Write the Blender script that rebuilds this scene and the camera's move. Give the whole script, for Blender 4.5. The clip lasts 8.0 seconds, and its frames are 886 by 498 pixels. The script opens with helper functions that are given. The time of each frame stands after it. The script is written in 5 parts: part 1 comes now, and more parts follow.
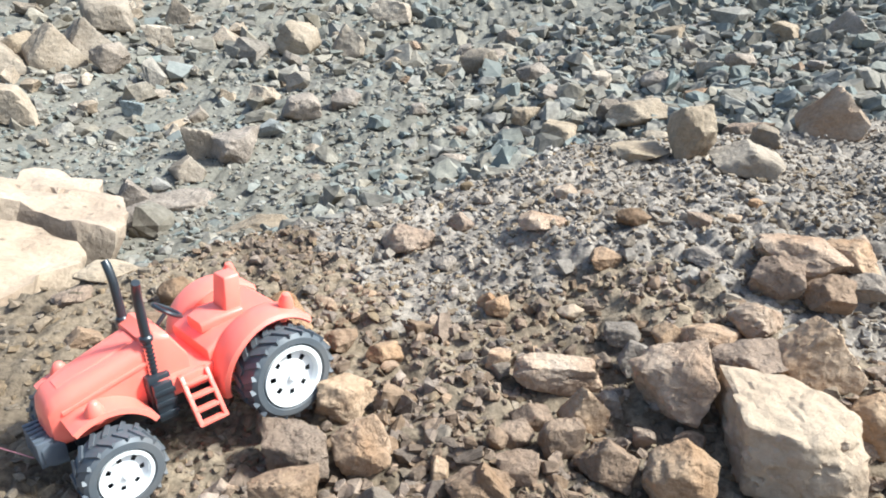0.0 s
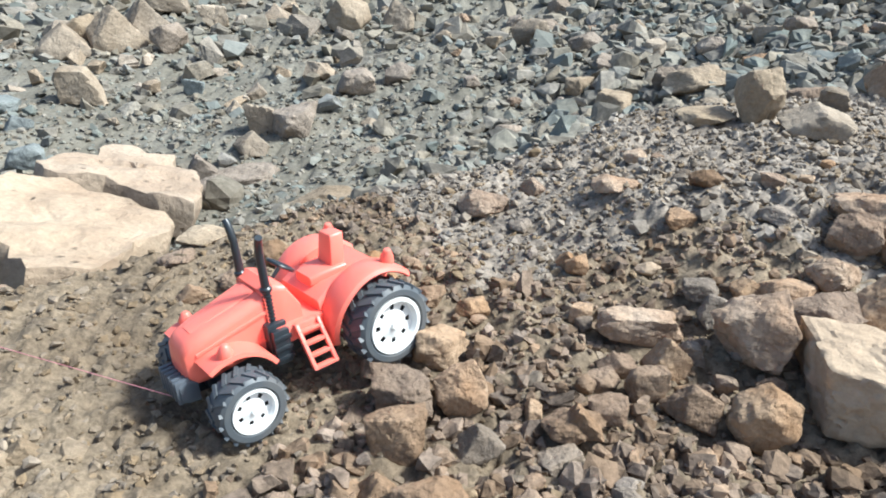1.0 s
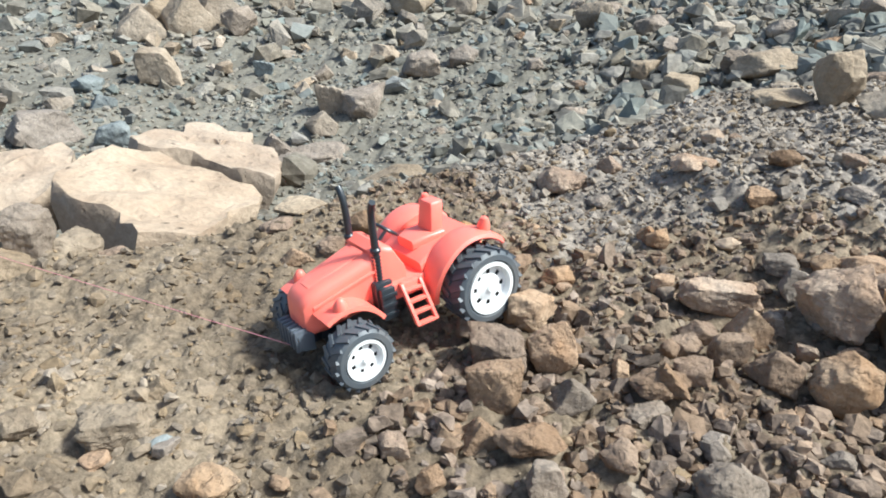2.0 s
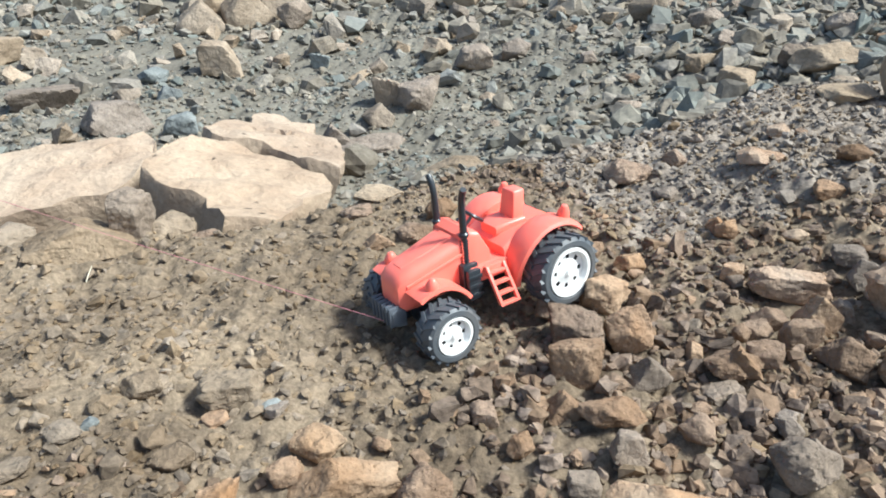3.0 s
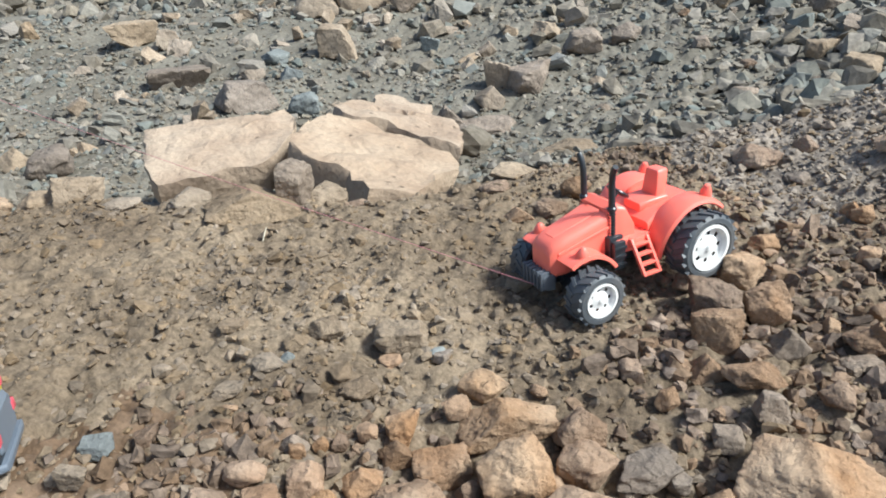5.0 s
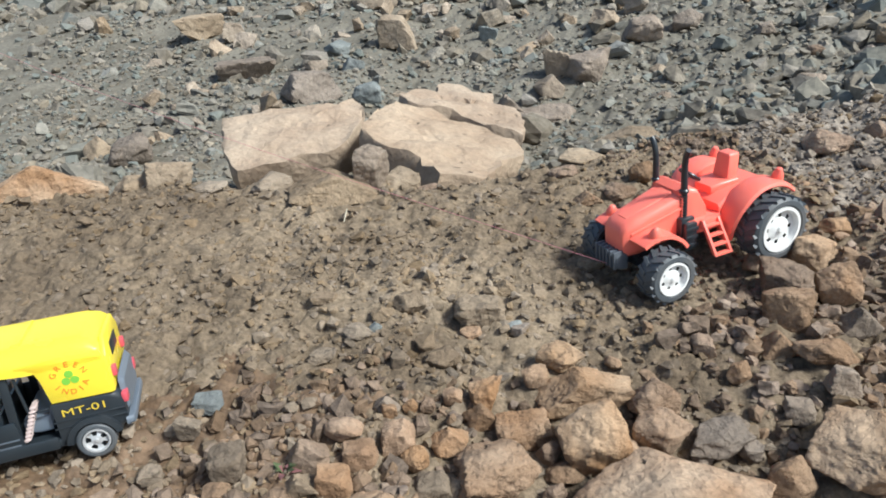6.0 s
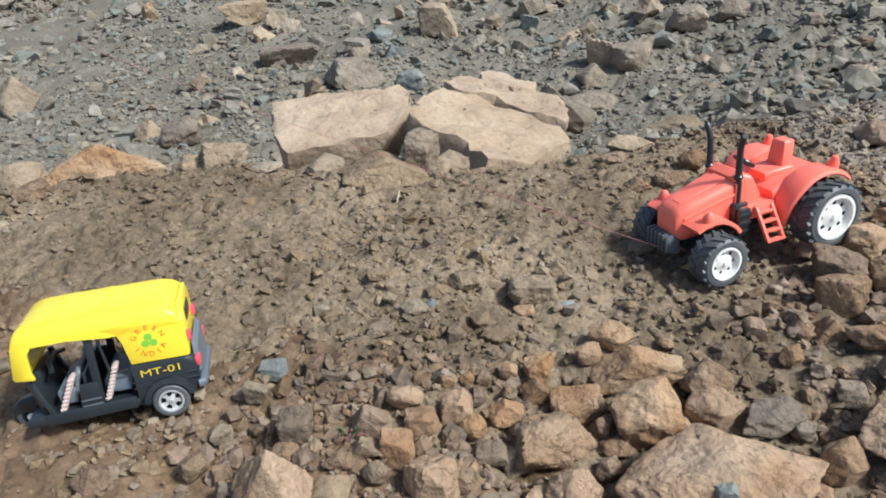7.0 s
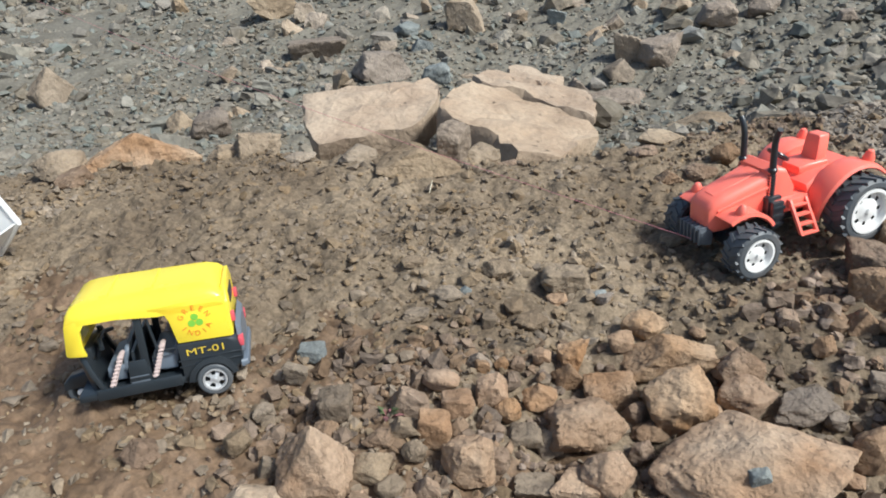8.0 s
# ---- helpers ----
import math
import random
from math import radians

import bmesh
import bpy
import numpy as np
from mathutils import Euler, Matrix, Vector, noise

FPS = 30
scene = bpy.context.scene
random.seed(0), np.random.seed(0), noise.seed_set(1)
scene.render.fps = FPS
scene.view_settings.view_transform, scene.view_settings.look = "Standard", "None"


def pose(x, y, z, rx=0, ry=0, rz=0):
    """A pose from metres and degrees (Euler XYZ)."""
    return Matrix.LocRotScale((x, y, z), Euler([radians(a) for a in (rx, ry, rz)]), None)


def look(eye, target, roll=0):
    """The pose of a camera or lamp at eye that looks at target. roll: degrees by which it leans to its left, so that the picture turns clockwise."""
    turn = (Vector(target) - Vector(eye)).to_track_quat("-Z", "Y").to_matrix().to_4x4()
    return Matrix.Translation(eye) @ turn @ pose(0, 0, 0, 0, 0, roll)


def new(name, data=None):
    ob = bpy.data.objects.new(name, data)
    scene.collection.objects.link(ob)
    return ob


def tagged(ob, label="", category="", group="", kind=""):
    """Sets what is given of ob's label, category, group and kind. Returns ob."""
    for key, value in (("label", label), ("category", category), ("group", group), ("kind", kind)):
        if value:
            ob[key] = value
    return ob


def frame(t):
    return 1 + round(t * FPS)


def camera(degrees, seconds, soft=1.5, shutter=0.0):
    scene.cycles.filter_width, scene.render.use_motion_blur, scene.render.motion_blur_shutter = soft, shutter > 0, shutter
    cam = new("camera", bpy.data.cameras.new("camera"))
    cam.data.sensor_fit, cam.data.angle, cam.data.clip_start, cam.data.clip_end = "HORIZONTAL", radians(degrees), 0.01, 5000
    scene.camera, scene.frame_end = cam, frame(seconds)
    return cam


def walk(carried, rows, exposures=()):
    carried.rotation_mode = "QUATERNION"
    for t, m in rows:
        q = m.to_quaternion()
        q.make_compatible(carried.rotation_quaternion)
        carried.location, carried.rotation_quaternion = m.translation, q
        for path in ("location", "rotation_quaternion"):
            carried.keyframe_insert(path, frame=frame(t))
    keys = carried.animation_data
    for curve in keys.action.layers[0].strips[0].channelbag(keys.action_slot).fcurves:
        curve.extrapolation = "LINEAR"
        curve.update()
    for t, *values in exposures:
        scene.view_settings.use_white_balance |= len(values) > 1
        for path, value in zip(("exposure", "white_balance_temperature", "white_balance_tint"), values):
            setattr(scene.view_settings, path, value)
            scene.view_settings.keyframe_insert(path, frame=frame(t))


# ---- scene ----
cam = camera(65.5, 8.0, soft=1.85)
PATH = [
    (0, (0.008, -0.011, 0.249), (-0.026, 1.814, -0.57), -0.3),
    (0.5, (-0.003, -0.022, 0.25), (-0.093, 1.79, -0.591), -1.1),
    (1, (-0.018, -0.037, 0.25), (-0.173, 1.752, -0.629), -2.4),
    (1.5, (-0.03, -0.054, 0.252), (-0.261, 1.714, -0.655), -2.9),
    (2.8, (-0.061, -0.092, 0.261), (-0.437, 1.644, -0.658), -3.6),
    (3, (-0.065, -0.099, 0.264), (-0.464, 1.628, -0.662), -3.8),
    (3.5, (-0.075, -0.113, 0.268), (-0.531, 1.599, -0.661), -4.2),
    (4, (-0.084, -0.127, 0.272), (-0.601, 1.565, -0.662), -4.8),
    (4.5, (-0.09, -0.14, 0.276), (-0.665, 1.527, -0.668), -5.4),
    (4.7, (-0.093, -0.144, 0.277), (-0.686, 1.514, -0.67), -5.2),
    (6, (-0.106, -0.183, 0.286), (-0.861, 1.4, -0.676), -6.9),
    (6.5, (-0.111, -0.195, 0.288), (-0.912, 1.359, -0.684), -7.1),
    (7, (-0.116, -0.204, 0.288), (-0.946, 1.331, -0.69), -7.0),
    (7.5, (-0.12, -0.212, 0.288), (-0.978, 1.302, -0.697), -7.1),
    (8, (-0.121, -0.218, 0.289), (-0.999, 1.286, -0.693), -7.1),
]
walk(cam, [(t, look(eye, target, roll)) for t, eye, target, roll in PATH],
     exposures=((0.0, 1.36, 5780, 2), (1.0, 1.11, 5810, 2), (1.5, 1.07, 5840, 2), (3.5, 0.95, 5930, 3), (4.5, 0.85, 5960, 4), (6.0, 0.60, 6040, 4), (8.0, 0.48, 6090, 5)))

# ---- light ----
SUN_ELEVATION, SUN_AZIMUTH = 47.0, 2.0   # azimuth counter-clockwise from +x
world = bpy.data.worlds.new("sky")
scene.world = world
world.use_nodes = True
wn, wl = world.node_tree.nodes, world.node_tree.links
sky = wn.new("ShaderNodeTexSky")
sky.sky_type, sky.sun_disc = "NISHITA", False
sky.sun_elevation, sky.sun_rotation = radians(SUN_ELEVATION), radians(90 - SUN_AZIMUTH)
sky.air_density, sky.dust_density = 1.0, 3.0
wl.new(sky.outputs["Color"], wn["Background"].inputs["Color"])
wn["Background"].inputs["Strength"].default_value = 0.093
sun_data = bpy.data.lights.new("sun", "SUN")
sun_data.energy, sun_data.angle, sun_data.color = 3.4, radians(9), (1.0, 0.97, 0.92)
sun = new("sun", sun_data)
sun.matrix_basis = look((math.cos(radians(SUN_AZIMUTH)) * math.cos(radians(SUN_ELEVATION)) * 9,
                         math.sin(radians(SUN_AZIMUTH)) * math.cos(radians(SUN_ELEVATION)) * 9,
                         math.sin(radians(SUN_ELEVATION)) * 9), (0, 0, 0))


# ---- materials ----
def material(name, colours, scale, rough=0.9, bump=0.4, spots=0.35, per_piece=0.0, island=False, fine=6.0, spec=0.2, tint=None, pits=0.0):
    """A mineral or soil surface: two colours mixed by noise at a large and a small scale, darker specks, fine relief;
    tint: a colour of some pieces; pits: cells of small holes, darker inside, to the metre.
    """
    m = bpy.data.materials.new(name)
    m.use_nodes = True
    n, l = m.node_tree.nodes, m.node_tree.links
    b = n["Principled BSDF"]
    b.inputs["Roughness"].default_value = rough
    b.inputs["Specular IOR Level"].default_value = spec
    geo = n.new("ShaderNodeNewGeometry")
    big = n.new("ShaderNodeTexNoise")
    big.inputs["Scale"].default_value, big.inputs["Detail"].default_value = scale, 5
    small = n.new("ShaderNodeTexNoise")
    small.inputs["Scale"].default_value, small.inputs["Detail"].default_value = scale * fine, 8
    small.inputs["Roughness"].default_value = 0.7
    l.new(geo.outputs["Position"], big.inputs["Vector"])
    l.new(geo.outputs["Position"], small.inputs["Vector"])
    ramp = n.new("ShaderNodeValToRGB")
    ramp.color_ramp.elements[0].position, ramp.color_ramp.elements[1].position = 0.34, 0.66
    ramp.color_ramp.elements[0].color, ramp.color_ramp.elements[1].color = (*colours[0], 1), (*colours[1], 1)
    l.new(big.outputs["Fac"], ramp.inputs["Fac"])
    speck = n.new("ShaderNodeMapRange")
    speck.inputs["From Min"].default_value, speck.inputs["From Max"].default_value = 0.35, 0.62
    speck.inputs["To Min"].default_value, speck.inputs["To Max"].default_value = 1.0 - spots, 1.0 + spots * 0.4
    l.new(small.outputs["Fac"], speck.inputs["Value"])
    mul = n.new("ShaderNodeVectorMath")
    mul.operation = "SCALE"
    l.new(ramp.outputs["Color"], mul.inputs[0])
    l.new(speck.outputs["Result"], mul.inputs["Scale"])
    out = mul.outputs["Vector"]
    if per_piece:
        if island:
            rnd = geo.outputs["Random Per Island"]
        else:
            rnd = n.new("ShaderNodeObjectInfo").outputs["Random"]
        hsv = n.new("ShaderNodeHueSaturation")
        val = n.new("ShaderNodeMapRange")
        val.inputs["To Min"].default_value, val.inputs["To Max"].default_value = 1 - per_piece, 1 + per_piece
        l.new(rnd, val.inputs["Value"])
        l.new(val.outputs["Result"], hsv.inputs["Value"])
        twist = n.new("ShaderNodeMath")
        twist.operation = "MULTIPLY"
        twist.inputs[1].default_value = 7.31
        l.new(rnd, twist.inputs[0])
        frac = n.new("ShaderNodeMath")
        frac.operation = "FRACT"
        l.new(twist.outputs["Value"], frac.inputs[0])
        sat = n.new("ShaderNodeMapRange")
        sat.inputs["To Min"].default_value, sat.inputs["To Max"].default_value = (0.8, 1.2) if island else (0.85, 1.1)
        l.new(frac.outputs["Value"], sat.inputs["Value"])
        l.new(sat.outputs["Result"], hsv.inputs["Saturation"])
        if tint:
            kind = n.new("ShaderNodeMath")
            kind.operation = "MULTIPLY"
            kind.inputs[1].default_value = 23.7
            l.new(rnd, kind.inputs[0])
            part_of = n.new("ShaderNodeMath")
            part_of.operation = "FRACT"
            l.new(kind.outputs["Value"], part_of.inputs[0])
            some = n.new("ShaderNodeMapRange")
            some.inputs["From Min"].default_value, some.inputs["From Max"].default_value = 0.5, 1.0
            some.inputs["To Max"].default_value = 0.7
            l.new(part_of.outputs["Value"], some.inputs["Value"])
            blend = n.new("ShaderNodeMix")
            blend.data_type = "RGBA"
            blend.inputs["B"].default_value = (*tint, 1)
            l.new(some.outputs["Result"], blend.inputs["Factor"])
            l.new(out, blend.inputs["A"])
            out = blend.outputs["Result"]
        l.new(out, hsv.inputs["Color"])
        out = hsv.outputs["Color"]
    bp = n.new("ShaderNodeBump")
    bp.inputs["Strength"].default_value, bp.inputs["Distance"].default_value = bump * 0.7, 0.003
    mid = n.new("ShaderNodeTexNoise")
    mid.inputs["Scale"].default_value, mid.inputs["Detail"].default_value = scale * 3.5, 4
    l.new(geo.outputs["Position"], mid.inputs["Vector"])
    wide = n.new("ShaderNodeBump")
    wide.inputs["Strength"].default_value, wide.inputs["Distance"].default_value = bump * 0.6, 0.012
    l.new(mid.outputs["Fac"], wide.inputs["Height"])
    l.new(wide.outputs["Normal"], bp.inputs["Normal"])
    l.new(small.outputs["Fac"], bp.inputs["Height"])
    last = bp.outputs["Normal"]
    if pits:
        bent = n.new("ShaderNodeVectorMath")
        bent.operation = "MULTIPLY_ADD"
        bent.inputs[1].default_value = (0.012, 0.012, 0.012)
        l.new(mid.outputs["Color"], bent.inputs[0])
        l.new(geo.outputs["Position"], bent.inputs[2])
        cell = n.new("ShaderNodeTexVoronoi")
        cell.inputs["Scale"].default_value = pits
        l.new(bent.outputs["Vector"], cell.inputs["Vector"])
        hole = n.new("ShaderNodeMapRange")
        hole.inputs["From Min"].default_value, hole.inputs["From Max"].default_value = 0.03, 0.14
        l.new(cell.outputs["Distance"], hole.inputs["Value"])
        deep = n.new("ShaderNodeBump")
        deep.inputs["Strength"].default_value, deep.inputs["Distance"].default_value = 0.8, 0.003
        l.new(hole.outputs["Result"], deep.inputs["Height"])
        l.new(last, deep.inputs["Normal"])
        last = deep.outputs["Normal"]
        # colour falls to 0.6 inside the holes
        pit_tone = n.new("ShaderNodeMapRange")
        pit_tone.inputs["To Min"].default_value = 0.6
        l.new(hole.outputs["Result"], pit_tone.inputs["Value"])
        pitted = n.new("ShaderNodeVectorMath")
        pitted.operation = "SCALE"
        l.new(out, pitted.inputs[0])
        l.new(pit_tone.outputs["Result"], pitted.inputs["Scale"])
        out = pitted.outputs["Vector"]
    l.new(out, b.inputs["Base Color"])
    l.new(last, b.inputs["Normal"])
    return m


def plastic(name, colour, rough=0.35, spec=0.5, wear=0.06, metal=0.0, through_light=0.0, dust=0.0):
    """Moulded toy plastic: a slightly uneven colour and gloss, with some dust."""
    m = bpy.data.materials.new(name)
    m.use_nodes = True
    n, l = m.node_tree.nodes, m.node_tree.links
    b = n["Principled BSDF"]
    b.inputs["Specular IOR Level"].default_value, b.inputs["Metallic"].default_value = spec, metal
    if through_light:
        b.inputs["Subsurface Weight"].default_value = through_light
        b.inputs["Subsurface Radius"].default_value = (0.004, 0.002, 0.001)
        b.inputs["Subsurface Scale"].default_value = 0.6
    co = n.new("ShaderNodeTexCoord")
    a = n.new("ShaderNodeTexNoise")
    a.inputs["Scale"].default_value, a.inputs["Detail"].default_value = 45, 6
    l.new(co.outputs["Object"], a.inputs["Vector"])
    mix = n.new("ShaderNodeMix")
    mix.data_type = "RGBA"
    mix.inputs["A"].default_value = (*colour, 1)
    mix.inputs["B"].default_value = (0.32, 0.25, 0.18, 1)
    fac = n.new("ShaderNodeMapRange")
    fac.inputs["From Min"].default_value, fac.inputs["From Max"].default_value = 0.45, 0.8
    fac.inputs["To Min"].default_value, fac.inputs["To Max"].default_value = dust * 0.4, wear + dust
    l.new(a.outputs["Fac"], fac.inputs["Value"])
    l.new(fac.outputs["Result"], mix.inputs["Factor"])
    l.new(mix.outputs["Result"], b.inputs["Base Color"])
    r = n.new("ShaderNodeMapRange")
    r.inputs["To Min"].default_value, r.inputs["To Max"].default_value = max(0.05, rough - 0.1), min(1, rough + 0.15)
    l.new(a.outputs["Fac"], r.inputs["Value"])
    l.new(r.outputs["Result"], b.inputs["Roughness"])
    return m


SOIL = material("soil", ((0.165, 0.124, 0.084), (0.285, 0.222, 0.153)), 9, bump=1.0, spots=0.45, fine=24)
VALLEY = material("valley_gravel", ((0.147, 0.133, 0.106), (0.213, 0.196, 0.159)), 7, bump=0.5, spots=0.3, fine=16)
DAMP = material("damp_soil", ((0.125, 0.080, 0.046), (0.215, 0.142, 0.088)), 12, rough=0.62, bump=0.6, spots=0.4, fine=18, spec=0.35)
# greyer back of the mound; both tones also raised for the grazing light there
GREYSOIL = material("grey_soil", ((0.225, 0.187, 0.149), (0.35, 0.298, 0.244)), 9, bump=0.9, spots=0.45, fine=22)
GREYRUBBLE = material("grey_rubble", ((0.215, 0.178, 0.142), (0.335, 0.285, 0.232)), 16, bump=0.7, spots=0.3, per_piece=0.16, island=True, fine=10)
CRUMB = material("soil_crumb", ((0.170, 0.127, 0.086), (0.29, 0.224, 0.155)), 9, bump=0.8, spots=0.4, per_piece=0.12, island=True, fine=14)
RUBBLE = material("rubble", ((0.16, 0.114, 0.080), (0.275, 0.200, 0.143)), 16, bump=0.7, spots=0.4, per_piece=0.28, island=True, fine=10)
FARSTONE = material("far_rubble", ((0.182, 0.158, 0.124), (0.270, 0.239, 0.193)), 10, bump=0.5, spots=0.3, per_piece=0.2, island=True, fine=8, tint=(0.165, 0.195, 0.185))
SLOPESTONE = material("slope_stone", ((0.25, 0.195, 0.14), (0.37, 0.295, 0.22)), 22, bump=0.8, spots=0.34, per_piece=0.22, island=True, fine=9, tint=(0.24, 0.265, 0.26))
ROCKS = {
    "tan": material("tan_rock", ((0.345, 0.205, 0.112), (0.47, 0.345, 0.238)), 24, bump=1.2, spots=0.2, per_piece=0.15, fine=10, pits=45),
    "pale": material("pale_rock", ((0.38, 0.270, 0.179), (0.48, 0.365, 0.255)), 12, bump=1.0, spots=0.16, per_piece=0.06, fine=12, pits=32),
    "brown": material("brown_rock", ((0.225, 0.145, 0.090), (0.35, 0.248, 0.170)), 26, bump=1.2, spots=0.22, per_piece=0.18, fine=10),
    "grey": material("grey_rock", ((0.215, 0.17, 0.13), (0.335, 0.272, 0.215)), 24, bump=1.1, spots=0.22, per_piece=0.16, fine=10),
    "sand": material("sand_rock", ((0.27, 0.208, 0.145), (0.39, 0.31, 0.225)), 18, bump=1.0, spots=0.2, per_piece=0.2, fine=10),
    "dusty": material("dusty_rock", ((0.215, 0.160, 0.108), (0.32, 0.248, 0.172)), 20, bump=1.2, spots=0.25, per_piece=0.1, fine=10),
    "blue": material("bluish_rock", ((0.17, 0.185, 0.18), (0.27, 0.288, 0.275)), 24, bump=0.8, spots=0.25, per_piece=0.12, fine=9),
}


# ---- ground ----
def hashed(ix, iy, s):
    h = (ix.astype(np.int64) * 374761393 + iy.astype(np.int64) * 668265263 + s * 1442695041) & 0x7FFFFFFF
    h = ((h ^ (h >> 13)) * 1274126177) & 0x7FFFFFFF
    h = ((h ^ (h >> 16)) * 97531357) & 0x7FFFFFFF
    return ((h ^ (h >> 15)) & 0xFFFFFF) / float(0x1000000)


def vnoise(x, y, s):
    ix, iy = np.floor(x), np.floor(y)
    fx, fy = x - ix, y - iy
    fx, fy = fx * fx * (3 - 2 * fx), fy * fy * (3 - 2 * fy)
    a, b = hashed(ix, iy, s), hashed(ix + 1, iy, s)
    c, d = hashed(ix, iy + 1, s), hashed(ix + 1, iy + 1, s)
    return (a + (b - a) * fx) * (1 - fy) + (c + (d - c) * fx) * fy - 0.5


def fbm(x, y, scale, octaves, s):
    total, amp = 0, 1.0
    for k in range(octaves):
        total = total + amp * vnoise(x / scale + 17.3 * k, y / scale - 9.1 * k, s + k)
        scale, amp = scale * 0.5, amp * 0.5
    return total


def clods(x, y, cell, s):
    """Crumbs of earth: in each cell a lump with a random size; the highest one counts."""
    gx, gy = np.floor(x / cell), np.floor(y / cell)
    best = np.zeros_like(x)
    for i in (-1, 0, 1):
        for j in (-1, 0, 1):
            cx, cy = gx + i, gy + j
            px = (cx + 0.15 + 0.7 * hashed(cx, cy, s)) * cell
            py = (cy + 0.15 + 0.7 * hashed(cx, cy, s + 1)) * cell
            r = cell * (0.25 + 0.5 * hashed(cx, cy, s + 2))
            e = 0.6 + 0.8 * hashed(cx, cy, s + 3)
            dx, dy = (x - px) * e, (y - py) / e
            d = np.maximum(np.abs(dx + 0.4 * dy), np.abs(dy - 0.4 * dx)) * 0.6 + np.hypot(dx, dy) * 0.4
            best = np.maximum(best, np.minimum(np.maximum(r - d, 0) * 1.3, r * 0.55))
    return best


def ease(a, b, v):
    k = np.clip((v - a) / (b - a), 0, 1)
    return k * k * (3 - 2 * k)


def crest(x):
    """How far back the brow of the near mound lies."""
    return np.interp(x, (-3, -0.95, -0.83, -0.75, -0.6, -0.44, -0.36, -0.29, -0.22, -0.155, -0.05, 0.05, 0.127, 0.29, 0.485, 3), (0.05, 0.19, 0.235, 0.285, 0.325, 0.35, 0.375, 0.42, 0.47, 0.54, 0.60, 0.66, 0.71, 0.75, 0.82, 1.4))


def bump(x, y, cx, cy, rx, ry):
    return np.exp(-((x - cx) / rx) ** 2 - ((y - cy) / ry) ** 2)


def ground(x, y):
    """Height of the bare ground, without its crumbs."""
    x, y = np.asarray(x, float), np.asarray(y, float)
    near = (0.018 + 0.036 * ease(-0.05, 0.16, x) * ease(0.25, 0.46, y) + 0.022 * bump(x, y, -0.55, 0.22, 0.24, 0.15) - 0.007 * bump(x, y, -0.18, 0.29, 0.07, 0.06) + 0.008 * bump(x, y, -0.49, -0.045, 0.035, 0.03)
            - 0.03 * ease(-0.32, -0.1, x) * (1 - ease(0.05, 0.2, y)) - 0.02 * ease(0.05, 0.2, x) * (1 - ease(0.2, 0.3, y)))
    far = -0.135 + 0.075 * np.maximum(y - 1.15, 0) + 0.05 * np.maximum(y - 1.9, 0) + 0.12 * np.clip(x - 0.06, 0, 1.5) * ease(0.9, 1.3, y) + 0.03 * ease(-0.5, -1.2, x)
    d = y - crest(x)
    k = 0.55 * ease(-0.03, 0.09, d) + 0.45 * ease(0.05, 0.55, d)
    z = near * (1 - k) + far * k
    return z + 0.012 * fbm(x, y, 0.22, 3, 5) * ease(0.0, 0.6, np.hypot(x, y - 0.3) + 0.25)


def fine_ground(x, y):
    """Height of the ground with its crumbs and lumps."""
    d = y - crest(x)
    soil = 1 - ease(-0.02, 0.1, d)
    loose = ease(-0.22, 0.05, x + 0.6 * (0.25 - y)) * soil
    z = ground(x, y) - 0.007 * loose
    z = z + soil * (0.008 * fbm(x, y, 0.06, 4, 21) + 0.006 * fbm(x, y, 0.02, 4, 31))
    z = z + soil * (0.0090 * np.abs(vnoise(x / 0.016 + 3, y / 0.013, 61)) + 0.0062 * np.abs(vnoise(x / 0.0075, y / 0.0068 + 5, 63)) + 0.003 * vnoise(x / 0.0045, y / 0.0045, 65))
    patch = 0.5 + 0.4 * ease(-0.12, 0.12, fbm(x, y, 0.09, 2, 77))
    z = z + soil * patch * (0.9 * clods(x, y, 0.012, 3) + 0.6 * clods(x + 0.3, y, 0.0075, 9)) * (0.6 + 0.5 * loose)
    z = z + (1 - soil) * (0.03 * fbm(x, y, 0.25, 4, 41) + 0.55 * clods(x, y, 0.03, 13) + 0.5 * clods(x, y + 0.4, 0.055, 16) * ease(-0.3, 0.3, x + 0.2 * y))
    return z


def stretch(*runs):
    """Grid lines: runs of (from, to, step), joined."""
    return np.unique(np.round(np.concatenate([np.arange(a, b, s) for a, b, s in runs]), 6))


def raw_mesh(name, verts, faces, slots, index=None, smooth=True):
    """A mesh from arrays of corners and of triangles or quads."""
    me = bpy.data.meshes.new(name)
    n, k = faces.shape
    me.vertices.add(len(verts))
    me.vertices.foreach_set("co", np.ascontiguousarray(verts, np.float32).ravel())
    me.loops.add(n * k)
    me.loops.foreach_set("vertex_index", np.ascontiguousarray(faces, np.int32).ravel())
    me.polygons.add(n)
    me.polygons.foreach_set("loop_start", np.arange(0, n * k, k, dtype=np.int32))
    me.polygons.foreach_set("use_smooth", np.full(n, smooth))
    for s in slots:
        me.materials.append(s)
    if index is not None:
        me.polygons.foreach_set("material_index", np.ascontiguousarray(index, np.int32))
    me.update(calc_edges=True)
    return me


